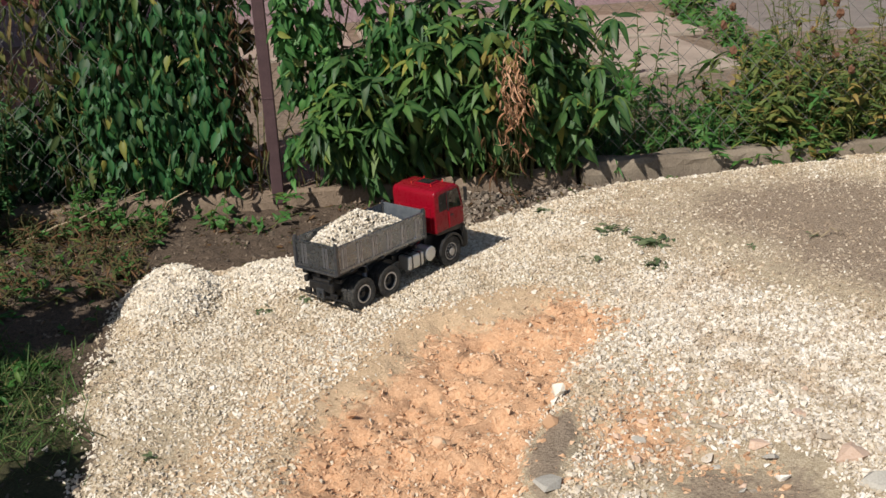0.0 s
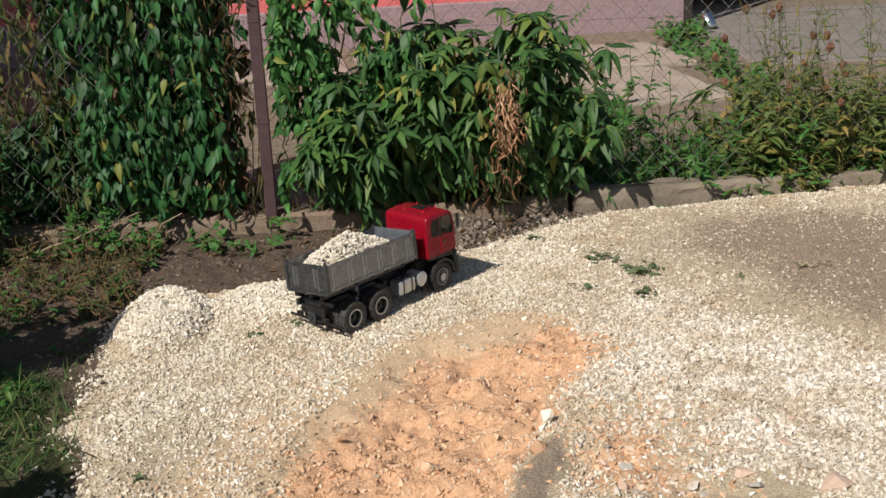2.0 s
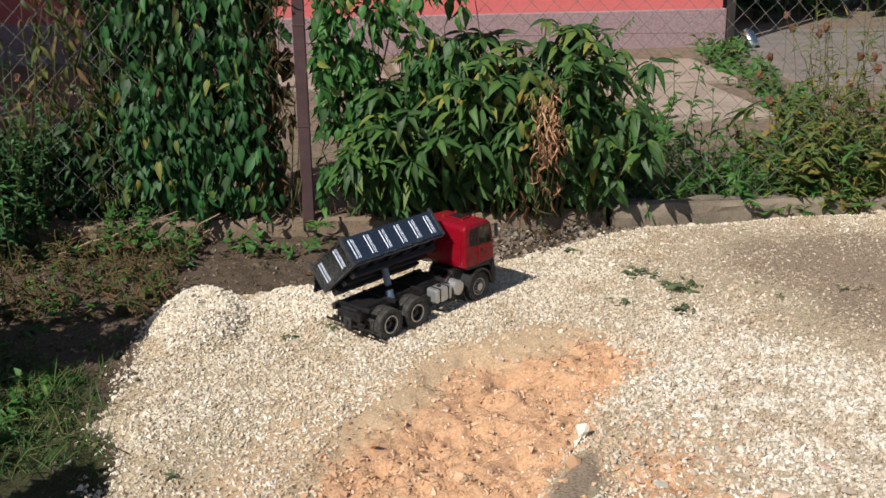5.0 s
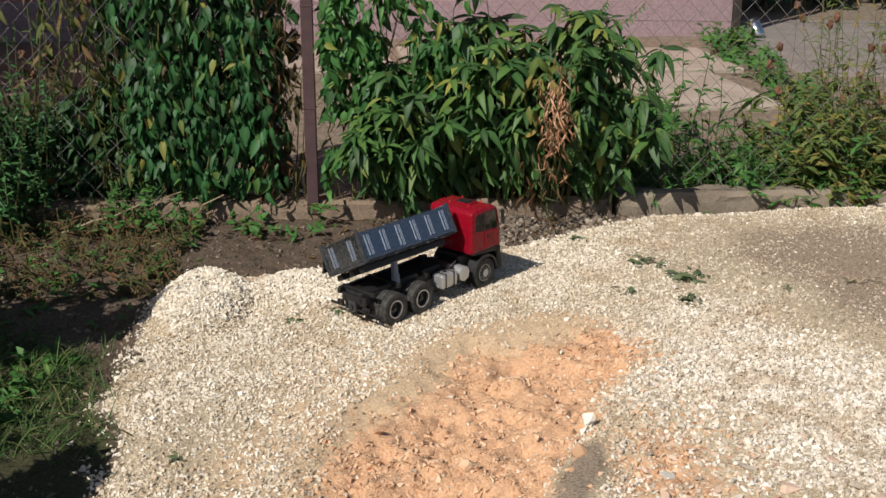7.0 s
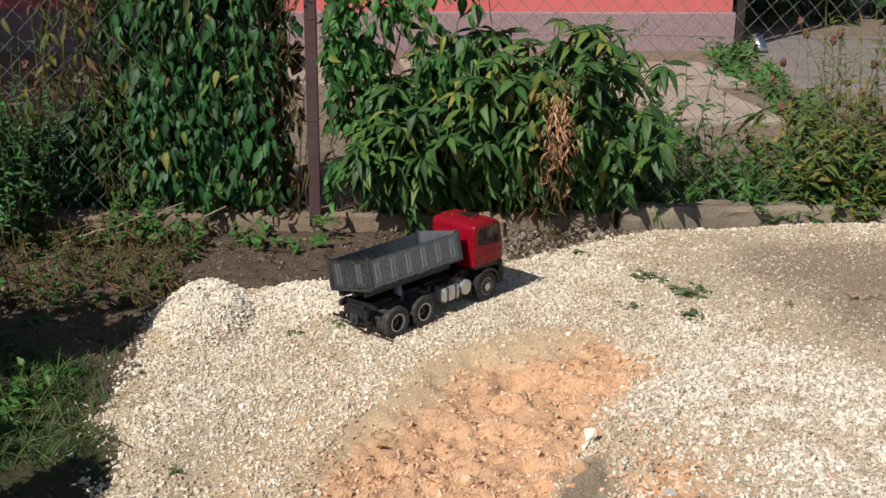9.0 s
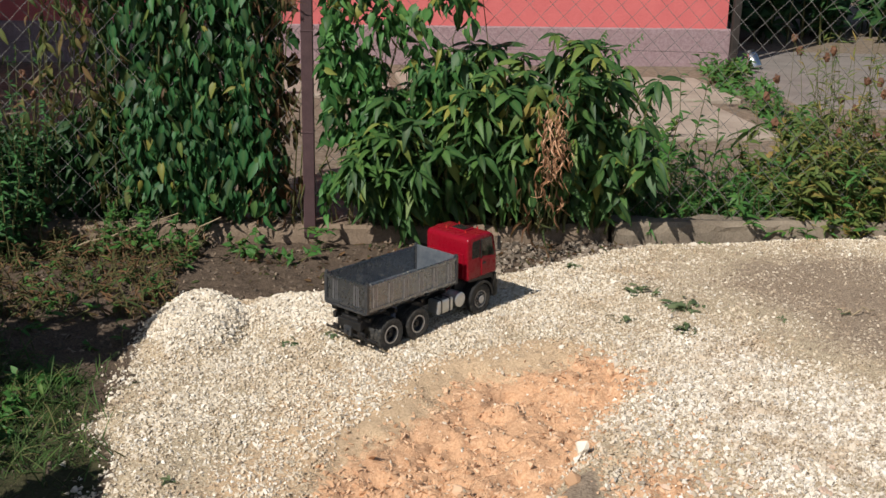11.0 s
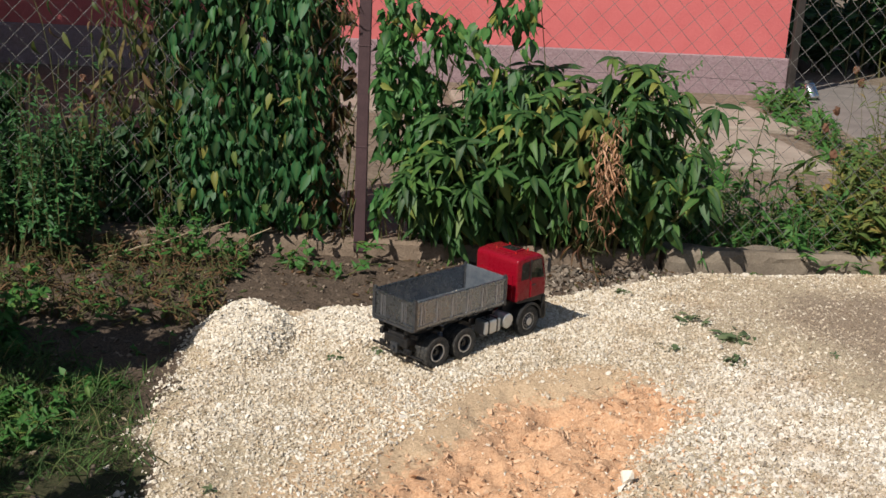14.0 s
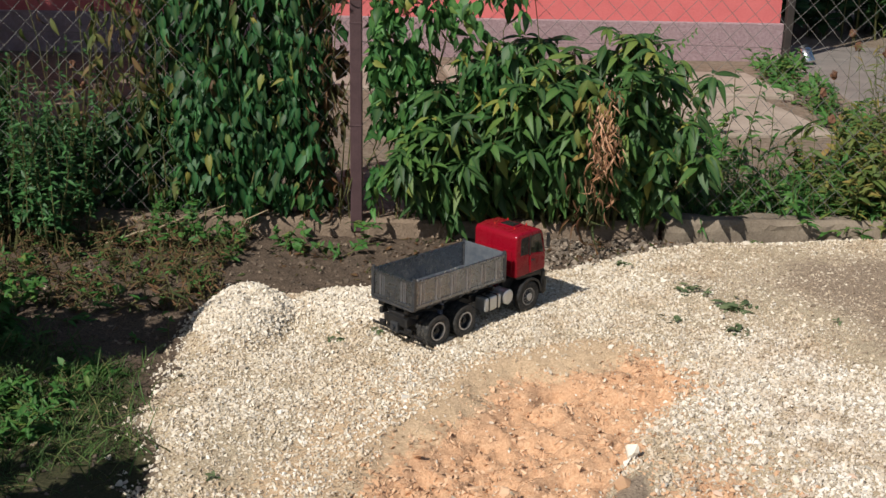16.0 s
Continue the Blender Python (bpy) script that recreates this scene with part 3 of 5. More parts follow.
strewn("mud_crumbs", "brown dirt crumbs on the trodden patch", "soil", gravel_points(14000, 8, 0.7, 2.1, 2.7, 4.15, lambda x, y: masks(x, y)["mud"] * 0.8), 0.0025, 0.010, mud_clod_mat, 28, 0.3, 0.6, 3.0)

# the dump truck ------------------------------------------------------------
# its own space: x ahead, y to its left, z up, from the ground below the rearmost axle
HALF, RAD = 0.083, 0.046
AXLES = (0.0, 0.1086, 0.383)
BED_X0, BED_LEN, BED_Z, BED_H = -0.097, 0.367, 0.1355, 0.0765
CAB_X0, CAB_X1, CAB_Z0, CAB_Z1 = 0.316, 0.449, 0.118, 0.252
PITCH, BED_PITCH = -1.4, 1.1      # the truck stands nose up; the body lies nearly level on it
TRUCK_AT = pose(-0.186, 3.035, 0.034, 0, PITCH, 48.4)


def tyre_mesh():
    bm = bmesh.new()
    w = 0.0115
    lathe(bm, [(0.026, -w * 0.8), (0.034, -w), (RAD - 0.003, -w), (RAD - 0.0006, -w + 0.002), (RAD - 0.0006, w - 0.002), (RAD - 0.003, w), (0.034, w), (0.026, w * 0.8), (0.026, -w * 0.8)], 36)
    for k in range(36):
        a = 2 * math.pi * k / 36
        for s in (-1, 1):
            m = pose(0, 0, 0, 0, -math.degrees(a + s * 0.04), 0)
            block(bm, RAD - 0.0016, RAD + 0.0008, min(s * 0.001, s * 0.0105), max(s * 0.001, s * 0.0105), -0.0023, 0.0023, 0, m)
    return mesh_of(bm, rubber)


def rim_mesh(front):
    bm = bmesh.new()
    if front:
        lathe(bm, [(0.0265, -0.009), (0.0265, -0.0105), (0.0245, -0.0105), (0.0235, -0.006), (0.014, -0.009), (0.012, -0.014), (0.005, -0.0155), (0, -0.0155)], 28)
    else:
        lathe(bm, [(0.0265, -0.009), (0.0265, -0.0108), (0.0225, -0.0108), (0.0205, 0.005), (0.013, 0.007), (0.011, 0.0), (0.006, -0.001), (0, -0.001)], 28)
    for k in range(10):
        a = 2 * math.pi * k / 10
        y = -0.0075 if front else 0.006
        c = Vector((0.0165 * math.cos(a), y, 0.0165 * math.sin(a)))
        tube(bm, c, c + Vector((0, -0.003, 0)), 0.0016, sides=6)
    me = mesh_of(bm, rim_steel, False)
    me.materials.append(dark_steel)
    for p in me.polygons:
        rad = math.hypot(p.center.x, p.center.z)
        p.material_index = int(0.0125 < rad < 0.0225 and len(p.vertices) == 4 and p.area > 1e-5) if front else int(rad < 0.0225 or p.center.y > -0.004)
    return me


TYRE, RIM_FRONT, RIM_REAR = tyre_mesh(), rim_mesh(True), rim_mesh(False)


def add_wheel(truck, x, y, front):
    side = 0 if y < 0 else 180
    w = part("wheel", TYRE, None, truck, "black ribbed rubber tyre with a steel rim", pose(x, y, RAD, 0, 0, side))
    part("rim", RIM_FRONT if front else RIM_REAR, None, w, "grey steel rim with ten bolts")


def board(length, high, thick, ribs, outward):
    """A side board along x from 0: a frame, recessed panels and upright pressed ribs on its outer face."""
    bm = boxed(0, length, -thick / 2, thick / 2, 0, high, 0.0008)
    o = outward
    for z0, z1 in ((0.0, 0.009), (high - 0.009, high)):
        block(bm, 0, length, *sorted((o * thick / 2, o * (thick / 2 + 0.0022))), z0, z1, 0.0007)
    for x in ribs:
        for dx, w in ((-0.009, 0.0034), (0.0005, 0.0019), (0.0062, 0.0019)):
            rows = []
            for z in (0.0095, high - 0.0095):
                rows.append([bm.verts.new((x + dx - math.cos(a) * w, o * (thick / 2 + 0.9 * math.sin(a) * w), z)) for a in (radians(30 * k) for k in range(7))])
            for k in range(6):
                f = bm.faces.new((rows[0][k], rows[0][k + 1], rows[1][k + 1], rows[1][k]))
                f.material_index, f.smooth = 1, True
            for ring in rows:
                bm.faces.new([bm.verts.new(v.co) for v in ring])
    return bm


def make_bed(truck):
    """The tipping body; its own space has the hinge, along the truck's far lower edge, as the x axis."""
    w, L, H = 2 * HALF, BED_LEN, BED_H
    def fitted(ob):
        ob.data.materials.append(rib_steel)

    bed = part("tipping_body", boxed(0.002, L - 0.002, -w + 0.002, -0.002, 0, 0.007, 0.001), bed_inside, truck, "grey steel three-way tipping body", pose(BED_X0, HALF, BED_Z, 0, BED_PITCH))
    ribs = [0.032 + k * 0.0605 for k in range(6)]
    fitted(part("side_board", board(L - 0.014, H, 0.004, [r - 0.007 for r in ribs], -1), bed_steel, bed, "grey steel board with pressed upright ribs", pose(0.007, -w + 0.003, 0.002)))
    swing = part("side_board", board(L - 0.014, H, 0.004, [r - 0.007 for r in ribs], 1), bed_steel, bed, "grey steel top-hung board with pressed ribs", pose(0.007, -0.003, 0.002))
    fitted(swing)
    fitted(part("tailgate", board(w - 0.02, H, 0.004, [0.032, w - 0.052], -1), bed_steel, bed, "grey steel tailgate with pressed ribs", pose(0.003, -0.01, 0.002, 0, 0, -90)))
    fitted(part("headboard", board(w - 0.012, H + 0.004, 0.004, [0.05, 0.1], 1), bed_inside, bed, "grey steel headboard", pose(L - 0.003, -0.006, 0.002, 0, 0, -90)))
    for x in (0.003, L - 0.003):
        for y in (-w + 0.004, -0.004):
            bm = boxed(x - 0.005, x + 0.005, y - 0.0055, y + 0.0055, -0.004, H + 0.005, 0.0012)
            block(bm, x - 0.0035, x + 0.0035, y - 0.004, y + 0.004, H + 0.004, H + 0.011, 0.001)
            tube(bm, (x - 0.006, y, H + 0.004), (x + 0.006, y, H + 0.004), 0.0022, sides=8)
            part("corner_post", bm, dark_steel, bed, "dark steel corner post with a latch")
    for y in (-w + 0.006, -0.012):
        part("sill", boxed(-0.002, L + 0.001, y, y + 0.006, -0.0065, -0.0005, 0.001), dark_steel, bed, "dark steel sill rail")
    part("sill", boxed(-0.004, 0.004, -w + 0.004, -0.004, -0.0065, 0.001, 0.001), dark_steel, bed, "dark steel rear sill")
    for k in range(6):
        x = 0.03 + k * 0.06
        part("cross_bearer", boxed(x, x + 0.008, -w + 0.012, -0.012, -0.008, -0.0005, 0.001), black_plastic, bed)
    for y0, y1 in ((-0.034, -0.012), (-0.082, -0.066), (-0.128, -0.112)):
        part("underframe_beam", boxed(0.012, L - 0.02, y0, y1, -0.026, -0.0085, 0.002), black_plastic, bed, "black beam under the tipping body")
    for k in range(5):
        x = 0.05 + k * 0.062
        part("hinge", tube(bmesh.new(), (x, -w + 0.0025, -0.005), (x + 0.012, -w + 0.0025, -0.005), 0.0028, sides=8), dark_steel, bed)
    bm = bmesh.new()
    r = np.random.default_rng(5)
    n = 330
    pts = np.c_[r.uniform(0.06, L - 0.015, n), -0.012 - (w - 0.03) * (1 - r.random(n) ** 2.2), np.full(n, 0.008)]
    bm.free()
    me = joined(CHIPS, r.integers(0, len(CHIPS), n), turns(n, r), r.uniform(0.0015, 0.0045, n), pts, white_gravel_mat)
    tagged(part("gravel_residue", me, None, bed, "white stone dust and chips left on the floor"), kind="stuff")
    return bed, swing


def make_cab(truck):
    x0, x1, z0, z1, y = CAB_X0, CAB_X1, CAB_Z0, CAB_Z1, HALF - 0.001
    ax = AXLES[2]
    outline = [(x0, z0), (x0 + 0.001, z1 - 0.012), (x0 + 0.008, z1 - 0.002), (x0 + 0.05, z1), (x1 - 0.03, z1 - 0.001), (x1 - 0.012, z1 - 0.014), (x1 + 0.001, 0.172), (x1 + 0.004, 0.155), (x1 + 0.004, z0)]
    bm = prism(bmesh.new(), outline, -y, y, 0.0065, 3)
    cab = part("cab", bm, red_paint, truck, "glossy red forward-control cab", smooth=True)
    mid = x0 + 0.062
    for s in (-1, 1):
        ys = sorted((s * (y - 0.001), s * (y + 0.0012)))
        proud = sorted((s * (y - 0.001), s * (y + 0.0034)))
        part("door", prism(bmesh.new(), [(mid, z0 + 0.006), (mid, 0.178), (mid + 0.006, 0.182), (x1 - 0.009, 0.172), (x1 - 0.006, 0.155), (x1 - 0.006, z0 + 0.006)], *proud, 0.0018, 2), red_paint, cab, "red cab door")
        part("door_window", prism(bmesh.new(), [(mid + 0.003, 0.184), (mid + 0.003, z1 - 0.021), (mid + 0.007, z1 - 0.015), (x1 - 0.024, z1 - 0.016), (x1 - 0.010, 0.175)], *ys, 0.0008, 1), glass, cab, "dark tinted side window")
        part("window_surround", prism(bmesh.new(), [(mid - 0.004, 0.178), (mid - 0.004, z1 - 0.014), (mid + 0.001, z1 - 0.012), (mid + 0.001, 0.178)], *proud, 0.0008, 1), black_plastic, cab, "black door pillar")
        part("rear_quarter_window", prism(bmesh.new(), [(x0 + 0.020, 0.183), (x0 + 0.021, z1 - 0.022), (x0 + 0.026, z1 - 0.016), (mid - 0.006, z1 - 0.015), (mid - 0.006, 0.183)], *ys, 0.0008, 1), black_gloss, cab, "black sleeper panel")
        part("air_intake", prism(bmesh.new(), [(x0 + 0.004, z0 + 0.004), (x0 + 0.004, 0.15), (x0 + 0.016, 0.15), (x0 + 0.016, z0 + 0.004)], *ys, 0.001, 1), red_paint, cab)
        part("door_handle", boxed(mid + 0.003, mid + 0.016, *sorted((s * (y + 0.003), s * (y + 0.006))), 0.160, 0.165, 0.0008), black_plastic, cab)
        part("roof_gutter", boxed(x0 + 0.012, x1 - 0.022, *sorted((s * (y - 0.004), s * (y + 0.0005))), z1 - 0.0105, z1 - 0.007, 0.0012), red_paint, cab)
        bm = bmesh.new()
        tube(bm, (x1 - 0.006, s * y, 0.228), (x1 + 0.008, s * (y + 0.008), 0.228), 0.0013, sides=6)
        tube(bm, (x1 - 0.006, s * y, 0.185), (x1 + 0.008, s * (y + 0.008), 0.185), 0.0013, sides=6)
        block(bm, x1 + 0.002, x1 + 0.008, *sorted((s * (y + 0.001), s * (y + 0.012))), 0.188, 0.232, 0.002)
        part("side_mirror", bm, black_plastic, cab, "black side mirror on two arms")
        arc = [(ax + 0.055 * math.cos(radians(k)), 0.0455 + 0.060 * math.sin(radians(k))) for k in range(178, -1, -14)]
        arc += [(ax + 0.049 * math.cos(radians(k)), 0.0455 + 0.053 * math.sin(radians(k))) for k in range(4, 181, 14)]
        part("front_mudguard", prism(bmesh.new(), arc, *sorted((s * 0.044, s * (y + 0.003))), 0.0008, 1), black_plastic, truck, "black plastic arch over the front wheel")
        part("step", boxed(x1 - 0.010, x1 + 0.004, *sorted((s * 0.055, s * (y + 0.001))), 0.04, 0.115, 0.003), black_plastic, truck, "black step panel")
    part("windscreen", prism(bmesh.new(), [(x1 - 0.0125, 0.231), (x1 - 0.0105, 0.232), (x1 + 0.0028, 0.172), (x1 + 0.0008, 0.171)], -y + 0.008, y - 0.008, 0.0004, 1), glass, cab, "dark tinted windscreen")
    bm = boxed(x1 + 0.003, x1 + 0.0065, -y + 0.012, y - 0.012, 0.115, 0.16, 0.001)
    for k in range(4):
        block(bm, x1 + 0.006, x1 + 0.008, -y + 0.016, y - 0.016, 0.118 + k * 0.0105, 0.125 + k * 0.0105, 0.0006)
    part("grille", bm, black_plastic, cab, "black slatted grille")
    part("bumper", boxed(x1 - 0.012, x1 + 0.012, -y - 0.001, y + 0.001, 0.042, 0.092, 0.005), black_plastic, truck, "black front bumper")
    for s in (-1, 1):
        part("headlight", boxed(x1 + 0.010, x1 + 0.0135, *sorted((s * 0.045, s * 0.072)), 0.06, 0.08, 0.002), bright_steel, truck, "clear front headlight")
    bm = boxed(x0 + 0.045, x0 + 0.090, -0.030, 0.030, z1 - 0.001, z1 + 0.0035, 0.0015)
    hatch = part("roof_hatch", bm, red_paint, cab, "red raised roof hatch")
    part("hatch_panel", boxed(x0 + 0.050, x0 + 0.085, -0.024, 0.024, z1 + 0.0032, z1 + 0.0045, 0.0005), black_gloss, hatch, "dark hatch window")
    for x, yy in ((x0 + 0.042, 0.038), (x0 + 0.098, -0.036), (x0 + 0.042, -0.038), (x0 + 0.098, 0.036)):
        part("roof_lamp", tube(bmesh.new(), (x, yy, z1 - 0.001), (x, yy, z1 + 0.0055), 0.003, 0.002, 10), lamp_red, cab, "small red roof marker lamp")
    part("rear_panel", boxed(x0 - 0.002, x0 + 0.002, -y + 0.016, y - 0.016, z0 + 0.01, 0.2, 0.001), red_paint, cab, "red raised rear wall panel")
    part("cab_floor", prism(bmesh.new(), [(x0 + 0.012, 0.112), (x0 + 0.006, z0 + 0.001), (x1 + 0.003, z0 + 0.001), (x1 + 0.004, 0.09), (x1 - 0.01, 0.09), (x1 - 0.02, 0.106)], -y + 0.003, y - 0.003, 0.001, 1), black_plastic, truck, "black sill under the cab")
    part("engine_tunnel", boxed(x0 - 0.014, x1 - 0.03, -0.045, 0.045, 0.05, 0.112, 0.003), black_plastic, truck, "black engine cover under the cab")


def make_truck():
    truck = thing("toy_dump_truck", "red-cabbed toy dump truck with grey tipping body on gravel", "toy truck", TRUCK_AT)
    for s in (-1, 1):
        part("chassis_rail", boxed(-0.088, 0.43, *sorted((s * 0.026, s * 0.034)), 0.068, 0.092, 0.0015), black_plastic, truck, "black steel chassis rail")
    for x in (-0.08, 0.054, 0.17, 0.26):
        part("crossmember", boxed(x, x + 0.012, -0.027, 0.027, 0.07, 0.09, 0.001), black_plastic, truck)
    part("subframe", boxed(-0.084, 0.27, -0.03, 0.034, 0.09, 0.104, 0.003), black_plastic, truck, "black subframe under the body")
    part("hinge_beam", boxed(-0.088, 0.272, 0.052, 0.064, 0.086, 0.104, 0.002), black_plastic, truck, "black hinge beam along the far side")
    for x in (-0.07, 0.03, 0.14, 0.24):
        part("outrigger", boxed(x, x + 0.008, -0.062, 0.062, 0.096, 0.108, 0.001), black_plastic, truck)
    for k, x in enumerate(AXLES):
        part("axle", tube(bmesh.new(), (x, -0.075, RAD), (x, 0.075, RAD), 0.007, sides=12), black_plastic, truck)
        front = k == 2
        for s in (-1, 1):
            add_wheel(truck, x, s * 0.0685, front)
            if not front:
                add_wheel(truck, x, s * 0.0435, False)
        if not front:
            part("differential", tube(bmesh.new(), (x - 0.018, 0, RAD), (x + 0.018, 0, RAD), 0.017, 0.015, 14), black_plastic, truck, "black axle housing")
    for s in (-1, 1):
        part("leaf_spring", boxed(-0.015, 0.125, *sorted((s * 0.036, s * 0.044)), 0.05, 0.058, 0.001), black_plastic, truck)
    # rear end
    part("rear_crossmember", boxed(-0.088, -0.078, -0.045, 0.045, 0.07, 0.094, 0.002), black_plastic, truck, "black rear crossmember")
    bm = boxed(-0.086, -0.08, -0.104, 0.094, 0.050, 0.056, 0.0012)
    for s in (-1, 1):
        block(bm, -0.085, -0.079, *sorted((s * 0.03, s * 0.035)), 0.048, 0.072, 0.001)
    part("underrun_bar", bm, black_plastic, truck, "black rear underrun bar")
    bm = boxed(-0.094, -0.084, -0.014, 0.014, 0.05, 0.078, 0.002)
    tube(bm, (-0.1, 0, 0.064), (-0.09, 0, 0.064), 0.006, sides=12)
    part("tow_coupling", bm, dark_steel, truck, "dark tow coupling")
    for s in (-1, 1):
        lamp = part("tail_lamp", boxed(-0.09, -0.083, *sorted((s * 0.04, s * 0.062)), 0.056, 0.07, 0.0015), black_plastic, truck, "black tail lamp housing")
        part("lens", boxed(-0.0915, -0.0895, *sorted((s * 0.043, s * 0.059)), 0.059, 0.067, 0.0006), black_gloss, lamp, "dark red lens")
    # tanks along the right side, and their mates
    tank = part("fuel_tank", boxed(0.190, 0.258, -0.081, -0.038, 0.047, 0.090, 0.006), tank_alu, truck, "aluminium fuel tank")
    for x in (0.203, 0.238):
        part("strap", boxed(x, x + 0.005, -0.0822, -0.037, 0.046, 0.0912, 0.001), black_plastic, tank, "dark tank strap")
    part("tank_cap", tube(bmesh.new(), (0.222, -0.06, 0.089), (0.222, -0.06, 0.095), 0.006, sides=14), black_plastic, tank)
    bm = lathe(bmesh.new(), [(0, -0.081), (0.019, -0.081), (0.0225, -0.079), (0.0225, -0.04), (0.019, -0.037), (0, -0.037)], 24)
    bmesh.ops.translate(bm, vec=(0.289, 0, 0.070), verts=bm.verts)
    part("silencer", bm, tank_alu, truck, "round aluminium silencer drum", smooth=False)
    part("battery_box", boxed(0.2, 0.29, 0.04, 0.078, 0.046, 0.09, 0.004), black_plastic, truck, "black battery box")
    part("air_pipe", tube(bmesh.new(), (0.25, -0.052, 0.096), (0.30, -0.036, 0.101), 0.004, sides=10), bright_steel, truck, "bright exhaust pipe")
    bed, swing = make_bed(truck)
    barrel = part("hydraulic_cylinder", tube(bmesh.new(), (0, 0, 0), (0, 0, 0.036), 0.0135, 0.0125, 18), blue_steel, truck, "blue-grey tipping cylinder", pose(0.052, -0.03, 0.086))
    part("collar", tube(bmesh.new(), (0, 0, 0.0), (0, 0, 0.006), 0.0155, 0.0155, 18), dark_steel, barrel)
    rod = part("piston_rod", tube(bmesh.new(), (0, 0, -0.07), (0, 0, 0.003), 0.0105, 0.0098, 16), blue_steel, truck, "blue-grey telescopic piston", pose(0.052, -0.03, 0.118))
    make_cab(truck)
    return truck, bed, swing, barrel, rod


truck, tipping_body, swing_board, barrel, piston = make_truck()

# gravel that is tipped over the far side: rigid clumps
def make_load():
    load = thing("gravel_load", "heaped white limestone chips tipped out of the truck", "gravel", TRUCK_AT)
    r = np.random.default_rng(12)
    clumps = []
    L, w = BED_LEN, 2 * HALF
    for k in range(5):
        for j in range(3):
            n = 170
            cx, cy = BED_X0 + 0.05 + 0.063 * k, -HALF + 0.03 + 0.052 * j
            p = np.c_[r.uniform(-0.036, 0.036, n), r.uniform(-0.03, 0.03, n)]
            p[:, 1] = np.clip(p[:, 1], -HALF + 0.017 - cy, HALF - 0.017 - cy)
            p[:, 0] = np.clip(p[:, 0], BED_X0 + 0.016 - cx, BED_X0 + BED_LEN - 0.016 - cx)
            gx, gy = (cx + p[:, 0] - (BED_X0 + 0.17)) / 0.175, (cy + p[:, 1]) / 0.115
            top = 0.03 + 0.086 * np.clip(1 - np.hypot(gx, gy), 0, 1) ** 0.8
            z = np.where(r.random(n) < 0.75, top, top * r.random(n)) + r.normal(0, 0.002, n)
            me = joined(CHIPS, r.integers(0, len(CHIPS), n), turns(n, r), r.uniform(0.004, 0.0085, n), np.c_[p, z], white_gravel_mat)
            bm = bmesh.new()
            bm.from_mesh(me)
            block(bm, -0.026, 0.026, -0.02, 0.02, 0.001, 0.02 + 0.024 * (j == 1), 0.006)
            bm.to_mesh(me)
            bm.free()
            ob = part("gravel_clump", me, None, load, "", pose(cx, cy, BED_Z + 0.008))
            clumps.append((ob, cx, cy))
    return clumps


clumps = make_load()

# kerb, fence and house -------------------------------------------------------
def rough_bar(length, deep, high, seed, step=0.035, wear=0.006):
    """A cast bar along x from 0, with worn, uneven edges."""
    bm = bmesh.new()
    n = int(length / step)
    rings = []
    prof = [(0, -0.06), (0, high * 0.55), (0.004, high * 0.85), (0.014, high), (deep * 0.5, high + 0.002), (deep - 0.01, high), (deep, high * 0.8), (deep, -0.06)]
    for k in range(n + 1):
        x = length * k / n
        ring = []
        for j, (y, z) in enumerate(prof):
            w = wear * (value_noise(x * 1.0, j * 3.1 + seed, 0.06, seed) - 0.5) * 2 + 2 * wear * (value_noise(x, j * 0.7, 0.4, seed + 4) - 0.5)
            ring.append(bm.verts.new((x, y + float(w), z + float(w) * (z > 0))))
        rings.append(ring)
    for a, b in zip(rings, rings[1:]):
        for j in range(len(prof) - 1):
            bm.faces.new((a[j], a[j + 1], b[j + 1], b[j]))
    bm.faces.new(rings[0]), bm.faces.new(rings[-1][::-1])
    return bm


slope = math.degrees(math.atan(0.085))
kerb_row = thing("kerb", "weathered concrete kerb along the fence foot", "kerb", pose(0, 0, 0), kind="structure")
for k, (x0, length, top, lift) in enumerate(((-2.3, 1.15, 0.07, 0.0), (-1.14, 1.78, 0.072, 0.004), (0.655, 0.93, 0.09, -0.012), (1.6, 1.3, 0.085, 0.0))):
    part("kerbstone", rough_bar(length, 0.15 if k < 2 else 0.12, top, k + 2), old_kerb_mat if k < 2 else kerb_mat, kerb_row, "", pose(x0, float(kerb_y(x0)) + lift, 0, 0, 0, slope))


